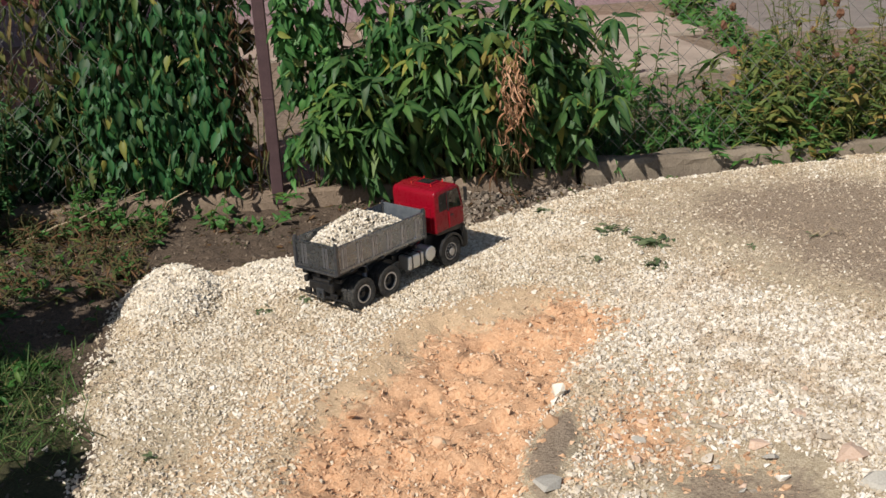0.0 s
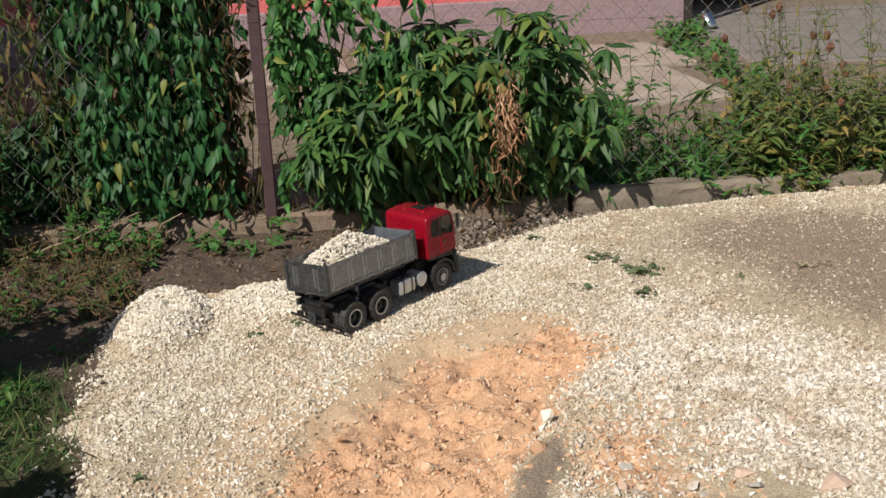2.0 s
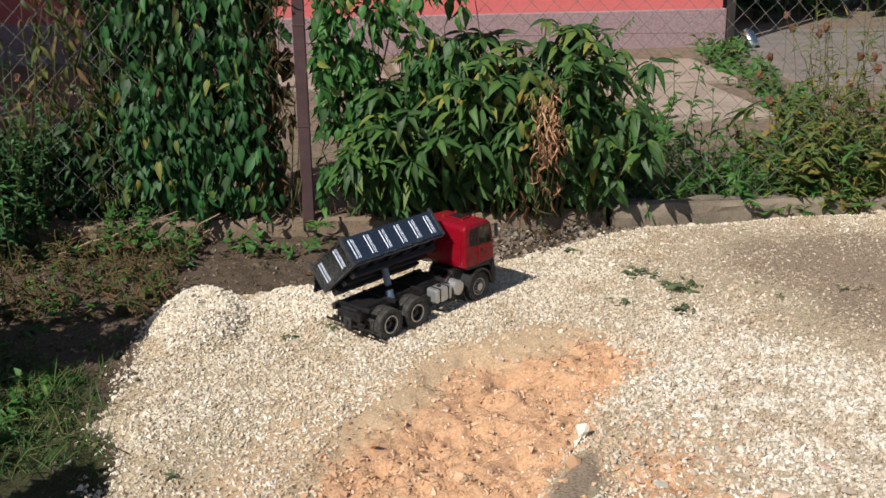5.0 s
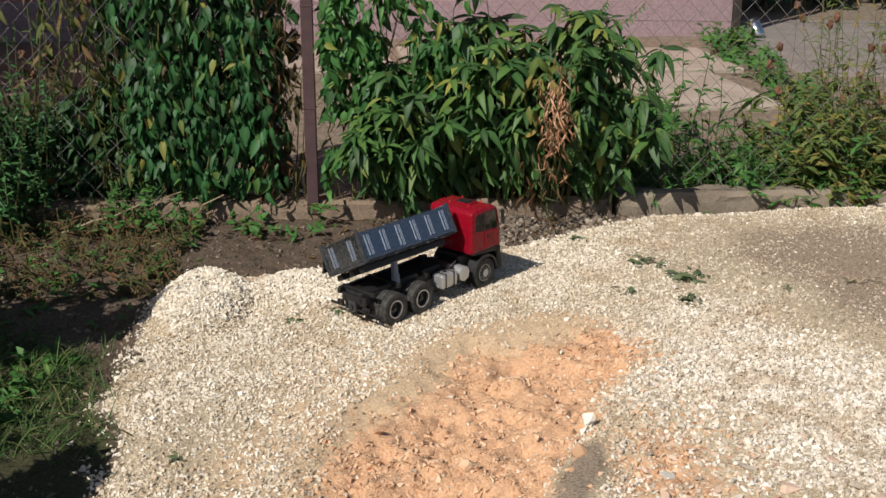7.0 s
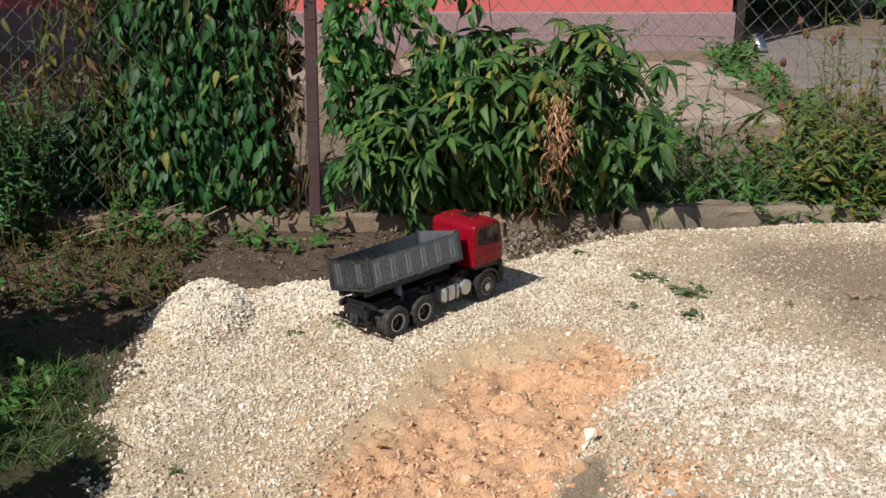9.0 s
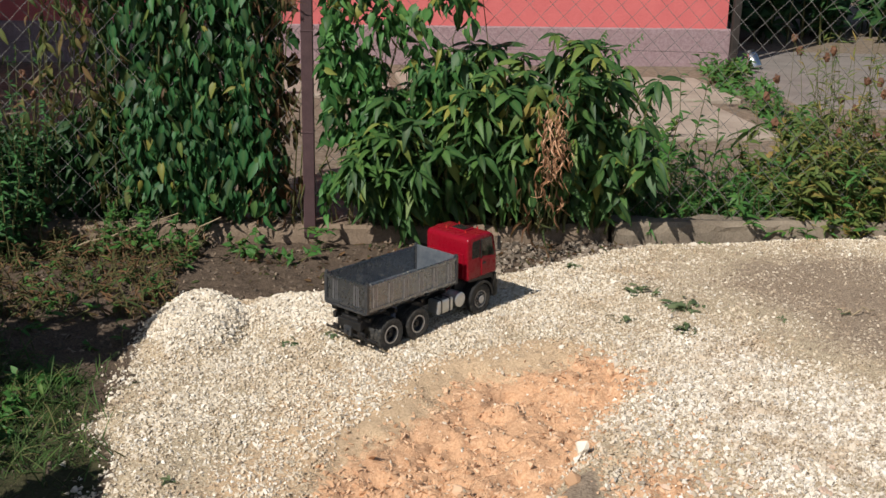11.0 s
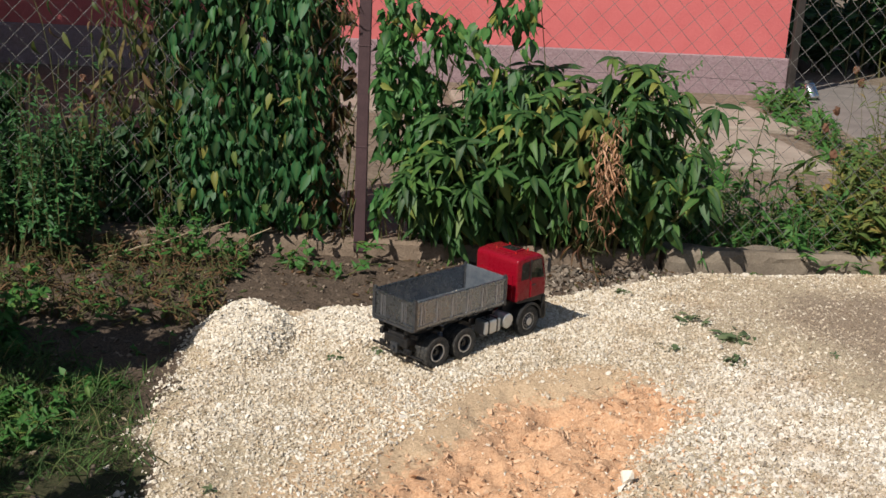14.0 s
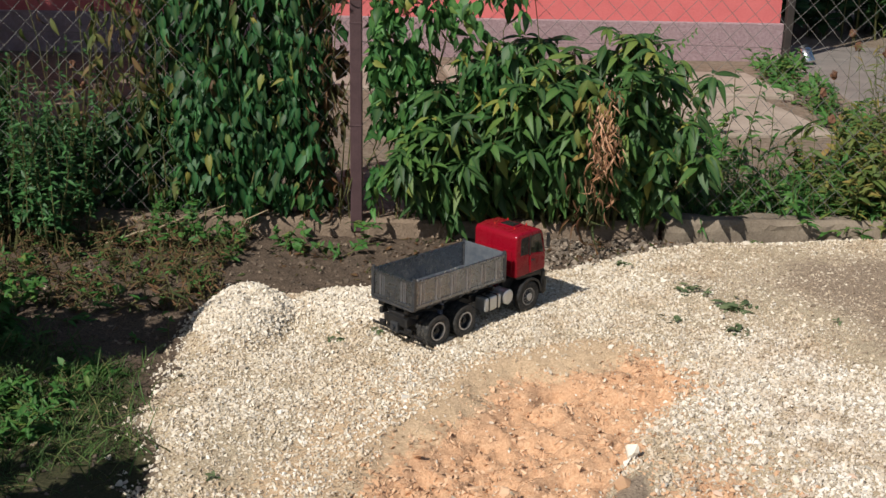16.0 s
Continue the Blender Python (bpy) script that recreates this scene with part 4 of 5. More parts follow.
def make_fence():
    fence = thing("chain_link_fence", "chain-link fence on a brown steel post, overgrown", "fence")
    px, py = -0.478, 4.08
    post = part("post", boxed(-0.021, 0.021, -0.021, 0.021, 0.03, 2.0, 0.003), post_paint, fence, "brown painted square steel post", pose(px, py, 0, 0, -0.4, 3))
    for z in (0.42, 0.78, 1.15):
        part("wire_tie", boxed(-0.0228, 0.0228, -0.0228, 0.0228, z, z + 0.005, 0.001), post_paint, post, "wire tie")
    p = 0.041
    hz = 0.042
    r = np.random.default_rng(8)
    bm = bmesh.new()

    def strand(points, rad=0.0013):
        prev = None
        for k, q in enumerate(points):
            ring = [bm.verts.new((q[0] + rad * math.cos(a), q[1] - rad * math.sin(a) * 0.7, q[2] + rad * math.sin(a) * 0.7)) for a in (0.5, 2.6, 4.7)]
            if prev:
                for j in range(3):
                    bm.faces.new((prev[j], prev[(j + 1) % 3], ring[(j + 1) % 3], ring[j]))
            prev = ring

    for i in range(-54, 72):
        x0 = px + i * p
        pts = []
        for k in range(32):
            z = 0.075 + k * hz
            x = x0 + (p if ((k + i) % 2) else 0.0)
            sag = 0.012 * math.sin(x * 2.1) + 0.01 * math.sin(z * 5 + x)
            y = float(kerb_y(x)) + 0.045 + 0.0016 * (1 if k % 2 else -1) + 0.02 * (value_noise(x, z, 0.5, 3) - 0.5)
            pts.append((x + sag * 0.5, y, z + 0.012 * math.sin(x * 2.7)))
        strand(pts)
    tagged(part("wire_mesh", bm, wire_mat, fence, "weathered grey diamond wire mesh"), kind="stuff")
    for z in (0.09, 0.72):
        c = bmesh.new()
        bm = c
        strand([(x, float(kerb_y(x)) + 0.04, z + 0.006 * math.sin(x * 3)) for x in np.arange(-2.7, 2.8, 0.1)], 0.0014)
        part("tension_wire", c, wire_mat, fence, "straight tension wire")


make_fence()


def make_house():
    house = thing("house", "coral-red rendered house with a pinkish-grey roughcast plinth", "house", pose(2.18, 9.02, 0, 0, 0, 7))
    part("wall", boxed(-10, 0, 0, 8, 0.3, 3.6), wall_mat, house, "coral-red rendered wall")
    part("plinth", boxed(-10.0, 0.028, -0.028, 8.0, -0.2, 0.305, 0.01), plinth_mat, house, "pinkish-grey roughcast plinth")
    bm = prism(bmesh.new(), [(-0.45, 3.55), (4.0, 5.6), (8.45, 3.55), (8.45, 3.68), (4.0, 5.75), (-0.45, 3.68)], -10.3, 0.35)
    bmesh.ops.transform(bm, matrix=pose(0, 0, 0, 0, 0, 90) @ Matrix.Diagonal((1, -1, 1, 1)), verts=bm.verts)
    part("roof", bm, dark_wood, house, "dark roof")
    part("corner_board", boxed(0.03, 0.085, -0.06, 0.0, -0.1, 3.5, 0.006), dark_wood, house, "dark downpipe board at the corner")


make_house()
tagged(new("paving", mesh_of(boxed(2.25, 6.5, 7.2, 9.95, -0.1, 0.026, 0.01), pad_mat)), "pale grey concrete pad beside the house", "paving", kind="structure")


def make_slabs():
    path = thing("garden_path", "worn pale concrete slabs leading to the house", "path", kind="structure")
    r = np.random.default_rng(4)
    for k, (x, y, w, d, a) in enumerate(((1.52, 7.72, 0.66, 0.9, 8), (1.42, 6.62, 0.68, 1.05, 10), (0.68, 6.5, 0.66, 1.0, 10), (0.8, 7.75, 0.7, 0.95, 8), (0.05, 7.7, 0.66, 0.9, 8), (-0.75, 7.6, 0.8, 0.9, 8))):
        part("slab", boxed(-w / 2, w / 2, -d / 2, d / 2, -0.05, 0.034 + 0.008 * r.random(), 0.012), slab_mat, path, "", pose(x, y, 0.004, r.uniform(-0.6, 0.6), r.uniform(-0.6, 0.6), a))


make_slabs()
jar = thing("glass_jar", "clear glass jar with a dark lid lying by the house", "jar", pose(2.36, 8.86, 0.085, 55, 0, 35))
part("jar_body", lathe(bmesh.new(), [(0, -0.07), (0.05, -0.07), (0.055, -0.06), (0.055, 0.04), (0.042, 0.055), (0.042, 0.062)], 24), bright_steel, jar, smooth=True)
part("lid", lathe(bmesh.new(), [(0.046, 0.055), (0.046, 0.075), (0, 0.077)], 24), black_plastic, jar, "dark lid")


# plants ----------------------------------------------------------------------
def leaf(shape, width, fold=0.25, droop=0.3, curl=0.0, n=6):
    """A leaf of length 1 along x, face up: corners, quads and how near each corner is to the middle vein."""
    v, a = [], []
    for k in range(n):
        s = k / (n - 1)
        if shape == "lance":
            w = width * math.sin(math.pi * (0.04 + 0.94 * s) ** 0.8) ** 1.1
        elif shape == "heart":
            w = width * (1.0 if s < 0.25 else (1 - ((s - 0.25) / 0.76) ** 1.25)) * (0.45 + 2.4 * s if s < 0.23 else 1.0)
        else:
            w = width * (1 - s) ** 0.6
        x, z = s - 0.12 * droop * s * s, -droop * s * s
        x0 = x - (0.10 if shape == "heart" and s < 0.2 else 0)
        for side, m in ((-1, 0), (0, 1), (1, 0)):
            v.append((x0 if side else x, side * w * math.cos(fold + curl * s), z + abs(side) * w * math.sin(fold + curl * s) * 1.0))
            a.append(m)
    f = []
    for k in range(n - 1):
        for c in (0, 1):
            i = 3 * k + c
            f.append((i, i + 3, i + 4, i + 1))
    return np.array(v), np.array(f), np.array(a, float)


LANCE = [leaf("lance", w, f, d) for w, f, d in ((0.16, 0.25, 0.25), (0.18, 0.4, 0.45), (0.15, 0.15, 0.12), (0.2, 0.5, 0.6), (0.17, 0.2, 0.8))]
HEART = [leaf("heart", w, f, d) for w, f, d in ((0.27, 0.3, 0.2), (0.25, 0.6, 0.5), (0.33, 0.15, 0.15), (0.24, 0.9, 0.7), (0.28, -0.35, 0.6))]
ARROW = [leaf("heart", w, f, d) for w, f, d in ((0.27, 0.3, 0.15), (0.25, 0.5, 0.3), (0.31, 0.15, 0.1), (0.22, 0.75, 0.45), (0.26, -0.3, 0.3))]
BROAD = [leaf("lance", w, f, d) for w, f, d in ((0.155, 0.25, 0.35), (0.17, 0.4, 0.6), (0.15, 0.15, 0.25), (0.18, 0.35, 0.9))]
BROADLEAF = [leaf("heart", 0.42, 0.15, 0.2), leaf("heart", 0.38, 0.25, 0.35)]
CURLED = [leaf("lance", 0.15, 0.9, 0.8, 0.6), leaf("lance", 0.18, 1.1, 0.3, 0.4), leaf("lance", 0.13, 0.7, 1.1, 0.8)]
NARROW = [leaf("lance", 0.075, 0.3, d, n=5) for d in (0.1, 0.35, 0.6)]
SMALL = [leaf("lance", w, 0.3, d, n=4) for w, d in ((0.2, 0.1), (0.25, 0.3), (0.16, 0.5))]
BLADE = [leaf("blade", 0.026, 0.5, d, n=5) for d in (0.15, 0.4, 0.8)]


def frames(tip, face):
    x = tip / np.linalg.norm(tip, axis=1, keepdims=True)
    z = face - (face * x).sum(1, keepdims=True) * x
    z = z / np.maximum(np.linalg.norm(z, axis=1, keepdims=True), 1e-6)
    return np.stack([x, np.cross(z, x), z], 2)


def plant(name, label, category, kinds, tip, face, size, at, material, stems=None, stem_material=None, singles=210, kind="", group=""):
    """A plant: its stems, its foremost leaves one by one, the rest of the leaves joined."""
    tip, face, size, at = (np.asarray(a, float) for a in (tip, face, size, at))
    ob = thing(name, label, category, group=group, kind=kind)
    r = np.random.default_rng(len(at))
    turn, which = frames(tip, face), r.integers(0, len(kinds), len(at))
    order = np.argsort(at[:, 1])
    near, rest = order[:singles], order[singles:]
    for bm in stems or ():
        part("stem", bm, stem_material or stem_mat, ob)
    if len(rest):
        tagged(part("foliage", joined(kinds, which[rest], turn[rest], size[rest], at[rest], material, True), None, ob), kind="stuff")
    if singles:
        one = [joined([k], np.zeros(1, int), np.eye(3)[None], np.ones(1), np.zeros((1, 3)), material, True) for k in kinds]
        for i in near:
            m = np.eye(4)
            m[:3, :3], m[:3, 3] = turn[i] * size[i], at[i]
            part("leaf", one[which[i]], None, ob, "", Matrix(m.tolist()))
    return ob


def wander(bm, a, b, r0, r1, r, steps=5, sway=0.03, sides=5):
    """A swaying stem from a to b; gives points along it."""
    a, b = np.array(a, float), np.array(b, float)
    pts = [a + (b - a) * k / steps + (r.normal(0, sway, 3) * (0 < k < steps)) for k in range(steps + 1)]
    side = np.cross(b - a, (0.3, 0.9, 0.1))
    side /= np.linalg.norm(side)
    other = np.cross(b - a, side) / np.linalg.norm(b - a)
    prev = None
    for k, q in enumerate(pts):
        rad = r0 + (r1 - r0) * k / steps
        ring = [bm.verts.new(q + rad * (math.cos(2 * math.pi * j / sides) * side + math.sin(2 * math.pi * j / sides) * other)) for j in range(sides)]
        if prev:
            for j in range(sides):
                bm.faces.new((prev[j], prev[(j + 1) % sides], ring[(j + 1) % sides], ring[j]))
        else:
            bm.faces.new(ring)
        prev = ring
    bm.faces.new(prev[::-1])
    return np.array(pts)


def vine(name, label, seed, count, x0, x1, z0, z1, y, deep, lo, hi, material, kinds=HEART, hole=0.3, singles=210, top=None, droop=0.55):
    """Climbing growth on the fence: hanging leaves that face the light, with gaps."""
    r = np.random.default_rng(seed)
    n = count * 3
    x, z = r.uniform(x0, x1, n), r.uniform(z0, z1, n)
    dens = fractal(x, z, 0.16, 3, seed)
    ok = (dens > hole) & (np.abs(x + 0.478) > 0.05)
    ok = ok if top is None else ok & (z < top(x))
    x, z = x[ok][:count], z[ok][:count]
    n = len(x)
    d = r.random(n)
    yy = kerb_y(x) - 4.06 + y - deep * (d - 0.3) * (0.6 + fractal(x, z, 0.22, 2, seed + 9))
    tip = np.c_[r.normal(0, 0.5, n), r.normal(-0.3, 0.45, n), r.normal(-droop - 0.3, 0.4, n)]
    face = np.c_[r.normal(-0.2, 0.7, n), r.normal(-0.8, 0.5, n), r.normal(0.55, 0.45, n)]
    size = r.uniform(lo, hi, n) * (1 - 0.25 * d)
    bm = []
    for k in range(max(6, count // 45)):
        bm.append(bmesh.new())
        xa = r.uniform(x0, x1)
        zt = r.uniform(0.5, 1.0) * (z1 if top is None else min(z1, float(top(np.array(xa)))))
        wander(bm[-1], (xa, float(kerb_y(xa)) + y - 4.06 + 0.03, 0.05), (np.clip(xa + r.normal(0, 0.12), x0, x1), float(kerb_y(xa)) + y - 4.06 + 0.02, zt), 0.003, 0.0015, r, 6, 0.02, 4)
    return plant(name, label, "climbing plant", kinds, tip, face, size, np.c_[x, yy, z], material, bm, singles=singles)


def curtain(name, label, seed, strands, each, x0, x1, z0, z1, y, lo, hi, material, kinds, spread=0.02, sway=0.06):
    """Climbing shoots that hang in ropes, with leaves that overlap and point downwards."""
    r = np.random.default_rng(seed)
    bm, tip, face, size, at = [], [], [], [], []
    for k in range(strands):
        xa = x0 + (x1 - x0) * (k + r.uniform(0.1, 0.9)) / strands
        zt, zb = z1 * r.uniform(0.75, 1.0), z0 + r.random() ** 2.5 * 0.35
        ya = float(kerb_y(xa)) - 4.06 + y + r.uniform(-0.05, 0.03)
        bm.append(bmesh.new())
        pts = wander(bm[-1], (xa, ya + 0.03, zb), (xa + r.normal(0, sway), ya + 0.02, zt), 0.003, 0.0015, r, 6, 0.014, 4)
        n = int(each * (zt - zb) * r.uniform(0.55, 1.2))
        for j in range(n):
            q = np.array([np.interp(r.random() * 6, range(7), pts[:, c]) for c in range(3)])
            q = np.array([np.interp((q[2] - zb) / max(zt - zb, 1e-3) * 6, range(7), pts[:, c]) for c in range(3)])
            at.append(q + (r.normal(0, spread), -abs(r.normal(0, 0.03)), r.normal(0, 0.01)))
            tip.append((r.normal(0, 0.35), r.normal(-0.25, 0.25), r.normal(-1.0, 0.3)))
            face.append((r.normal(-0.3, 0.7), r.normal(-0.8, 0.45), r.normal(0.4, 0.45)))
            size.append(r.uniform(lo, hi))
    return plant(name, label, "climbing plant", kinds, tip, face, size, at, material, bm)


curtain("bindweed_vine", "green bindweed hanging in ropes over the wire fence", 41, 17, 92, -1.10, -0.64, 0.14, 1.3, 4.10, 0.03, 0.074, leaf_vine, ARROW, 0.022)
curtain("bindweed_tangle", "short bright bindweed shoots low on the fence", 42, 14, 85, -1.10, -0.62, 0.1, 0.6, 4.05, 0.03, 0.07, leaf_vine, ARROW + HEART, 0.03)
# inner layer whose dark leaf colour stands for shadow between the ropes
vine("bindweed_shade_leaves", "inner bindweed leaves, coloured dark for the deep shade within", 47, 1900, -1.25, -0.6, 0.1, 1.25, 4.22, 0.12, 0.05, 0.1, leaf_dark, hole=0.22, singles=0)
curtain("faded_climber", "yellowing climber with dry brown leaves on the fence", 43, 12, 32, -1.5, -1.02, 0.15, 1.25, 4.10, 0.035, 0.085, leaf_ochre, LANCE + CURLED + CURLED, 0.04, 0.1)
# low back layer; its dark colour gives the gaps their shade
vine("climber_shade_leaves", "leaves behind the yellowing climber, coloured dark as shade", 48, 2300, -2.4, -1.05, 0.08, 0.8, 4.24, 0.14, 0.05, 0.1, leaf_dark, hole=0.3, singles=0, top=lambda x: 0.40 + 0.12 * np.clip((x + 1.45) / 0.25, 0, 1) + 0.2 * (x < -1.75))
vine("dry_creeper", "withered dark creeper beside the brown post", 44, 190, -0.68, -0.5, 0.1, 1.2, 4.06, 0.06, 0.03, 0.07, leaf_rust, kinds=CURLED, hole=0.25, singles=190)
vine("fence_vine", "bright green vine climbing beside the brown post", 45, 620, -0.45, -0.14, 0.13, 0.9, 4.11, 0.15, 0.04, 0.085, leaf_bright, kinds=HEART, hole=0.36)
vine("trailing_vine", "loose green vine trailing along the top of the fence", 46, 420, -0.43, 0.12, 0.48, 1.2, 4.06, 0.12, 0.045, 0.09, leaf_bright, hole=0.4, singles=190, top=lambda x: 0.82 + 0.45 * np.exp(-((x - 0.02) / 0.12) ** 2) + 0.25 * np.exp(-((x + 0.35) / 0.08) ** 2))
# back leaves in a dark colour, as the shaded inside of the shrub
vine("shrub_shade_leaves", "inner shrub leaves, coloured dark for the shade inside it", 49, 1700, -0.3, 0.82, 0.1, 0.66, 4.24, 0.12, 0.06, 0.11, leaf_dark, kinds=LANCE, hole=0.2, singles=0, top=lambda x: 0.62 - 0.75 * np.abs(x - 0.22) ** 2)


vine("creeper_undergrowth", "dark dry growth beside the brown post", 50, 260, -0.72, -0.5, 0.08, 1.1, 4.2, 0.1, 0.04, 0.09, leaf_rust, kinds=HEART, hole=0.15, singles=0)


def make_shrub():
    """Leafy shoots that end in whorls of long, arching leaves."""
    r = np.random.default_rng(52)
    bm = []
    tip, face, size, at = [], [], [], []
    for k in range(150):
        bm.append(bmesh.new())
        bx = r.uniform(-0.22, 0.62)
        crest = 0.78 - 0.55 * abs(bx - 0.40) ** 1.5 + 0.03 * math.sin(bx * 17)
        front = r.random() < 0.6
        top = crest * (r.uniform(0.42, 0.95) if front else r.uniform(0.75, 1.0))
        ex = bx + r.normal(0, 0.06) + 0.25 * (bx - 0.3)
        ey = 4.10 + 0.1 * bx + (r.uniform(-0.2, -0.02) if front else r.uniform(-0.04, 0.16))
        pts = wander(bm[-1], (bx, 4.17 + r.uniform(-0.04, 0.08), 0.05), (ex, ey, max(0.2, top)), 0.006, 0.0025, r, 5, 0.015)
        whorl, a0 = int(r.integers(6, 10)), r.uniform(0, 6.28)
        length = r.uniform(0.062, 0.108)
        for j in range(whorl):
            a = a0 + 2 * math.pi * j / whorl + r.normal(0, 0.15)
            e = r.uniform(-0.35, 0.35)
            tip.append((math.cos(a) * math.cos(e), math.sin(a) * math.cos(e) - 0.25, math.sin(e)))
            face.append((r.normal(-0.15, 0.15), r.normal(-0.35, 0.2), 1.0))
            size.append(length * r.uniform(0.8, 1.1))
            at.append(pts[-1] + r.normal(0, 0.006, 3))
        for j in range(int(r.integers(9, 15))):
            s = 0.35 + 0.6 * r.random()
            p = np.array([np.interp(s * 5, range(6), pts[:, c]) for c in range(3)])
            a = r.uniform(-math.pi, 0.0) if r.random() < 0.8 else r.uniform(0, math.pi)
            e = r.uniform(-1.1, -0.1)
            tip.append((math.cos(a) * math.cos(e), math.sin(a) * math.cos(e), math.sin(e)))
            face.append((r.normal(-0.25, 0.3), r.normal(-0.5, 0.3), 0.8))
            size.append(r.uniform(0.06, 0.115))
            at.append(p)
    plant("broadleaf_shrub", "leafy green shrub with long drooping leaves behind fence", "shrub", BROAD, tip, face, size, at, leaf_shrub, bm)


make_shrub()


def cluster(name, label, category, seed, count, c, spread, kinds, lo, hi, material, down=0.9, up=0.3, singles=200, stems=0, group=""):
    r = np.random.default_rng(seed)
    c, spread = np.array(c), np.array(spread)
    at = c + np.clip(r.normal(0, 0.5, (count, 3)), -1.1, 1.1) * spread
    at[:, 2] = np.maximum(at[:, 2], 0.02)
    tip = np.c_[r.normal(0, 0.6, (count, 2)), r.normal(-down, 0.35, count)]
    face = np.c_[r.normal(-0.3, 0.4, count), r.normal(-0.6, 0.4, count), r.normal(up + 0.4, 0.3, count)]
    bm = []
    for k in range(max(stems, 1)):
        bm.append(bmesh.new())
        p = at[int(r.integers(0, count))]
        wander(bm[-1], (c[0] + r.normal(0, spread[0] * 0.25), c[1] + 0.26, 0.06), p, 0.003, 0.0015, r, 4, 0.012, 4)
    return plant(name, label, category, kinds, tip, face, r.uniform(lo, hi, count), at, material, bm, singles=singles)


cluster("withered_branch", "withered pale brown leaves hanging in the shrub", "dead leaves", 61, 190, (0.385, 3.86, 0.44), (0.055, 0.04, 0.18), CURLED, 0.03, 0.062, leaf_dry, stems=5, down=1.4)
cluster("withered_twig", "dark brown withered leaves low in the shrub", "dead leaves", 62, 36, (0.33, 3.88, 0.2), (0.10, 0.05, 0.14), CURLED, 0.04, 0.08, leaf_rust, stems=4)
cluster("yellow_branch", "yellow-green leaf spray on the shrub", "shrub", 63, 26, (0.31, 3.9, 0.5), (0.07, 0.05, 0.16), LANCE, 0.05, 0.085, leaf_gold, stems=4)


def bushy(name, label, category, seed, stalks, x, y, h, leaves, kinds, lo, hi, material, lean=0.06, rise=0.3, bare=0.2, singles=210, heads=0, thick=0.0025, group=""):
    """Upright stalks over a patch, with leaves up their length; a few may carry round seed heads."""
    r = np.random.default_rng(seed)
    bm = []
    tip, face, size, at, tops = [], [], [], [], []
    for k in range(stalks):
        bm.append(bmesh.new())
        bx, by = r.uniform(*x), r.uniform(*y)
        hh = r.uniform(*h)
        pts = wander(bm[-1], (bx, by, 0.0), (bx + r.normal(0, lean), by + r.normal(0, lean), hh), thick, thick * 0.5, r, 4, 0.008, 4)
        tops.append(pts[-1])
        for j in range(leaves):
            s = bare + (1 - bare) * r.random()
            p = np.array([np.interp(s * 4, range(5), pts[:, c]) for c in range(3)])
            a = r.uniform(0, 2 * math.pi)
            e = rise + r.normal(0, 0.4)
            tip.append((math.cos(a) * math.cos(e), math.sin(a) * math.cos(e), math.sin(e)))
            face.append((r.normal(-0.2, 0.3), r.normal(-0.4, 0.3), 1.0))
            size.append(r.uniform(lo, hi) * (1.15 - 0.5 * s))
            at.append(p)
    ob = plant(name, label, category, kinds, tip, face, size, at, material, bm, singles=singles, group=group)
    for p in tops[:heads]:
        hb = bmesh.new()
        bmesh.ops.create_icosphere(hb, subdivisions=2, radius=0.0135)
        for v in hb.verts:
            v.co *= r.uniform(0.55, 1.3)
            v.co.z *= 1.35
        part("seed_head", hb, seed_mat, ob, "dry brown seed head", pose(*p), smooth=False)
    return ob


bushy("coneflower_stalks", "tall fading stalks with dark dry flower heads", "plant", 92, 20, (-1.62, -0.62), (4.2, 4.38), (0.5, 1.12), 15, LANCE, 0.05, 0.11, leaf_ochre, lean=0.05, rise=-0.5, bare=0.3, singles=190, heads=20, thick=0.003)


def make_frond():
    """Two arching stems with paired leaflets."""
    r = np.random.default_rng(66)
    bm, tip, face, size, at = [], [], [], [], []
    for ax, az, bx, bz in ((0.50, 0.68, 0.57, 0.80), (0.55, 0.66, 0.70, 0.79)):
        bm.append(bmesh.new())
        pts = wander(bm[-1], (ax, 4.2, az), (bx, 4.12, bz), 0.0016, 0.001, r, 5, 0.004, 4)
        for j in range(10):
            p = np.array([np.interp(0.5 + j * 0.48, range(6), pts[:, c]) for c in range(3)])
            for side in (-1, 1):
                tip.append((0.4 + r.normal(0, 0.1), side * 0.5, 0.6 * side + r.normal(0, 0.1)))
                face.append((-0.2, -0.8, 0.6))
                size.append(0.032 - 0.0016 * j)
                at.append(p)
    plant("feathered_frond", "pale green feathered fronds above the shrub", "plant", SMALL, tip, face, size, at, leaf_weed, bm)


make_frond()
bushy("rhubarb_leaves", "broad bluish-green leaves behind the fence", "plant", 93, 7, (1.42, 1.85), (4.9, 5.4), (0.12, 0.26), 3, BROADLEAF, 0.13, 0.2, leaf_weed, singles=21, rise=0.1, bare=0.85, thick=0.004)
bushy("green_weeds", "low bright green weeds behind the fence foot", "weeds", 71, 190, (0.72, 1.6), (4.26, 4.7), (0.06, 0.24), 18, NARROW, 0.04, 0.085, leaf_weed)
bushy("fading_weeds", "tall yellowing weeds with brown seed heads by the fence", "weeds", 72, 230, (1.28, 2.3), (4.28, 4.7), (0.1, 0.46), 34, NARROW + LANCE, 0.045, 0.095, leaf_gold, heads=0, bare=0.05, lean=0.11, thick=0.0016)
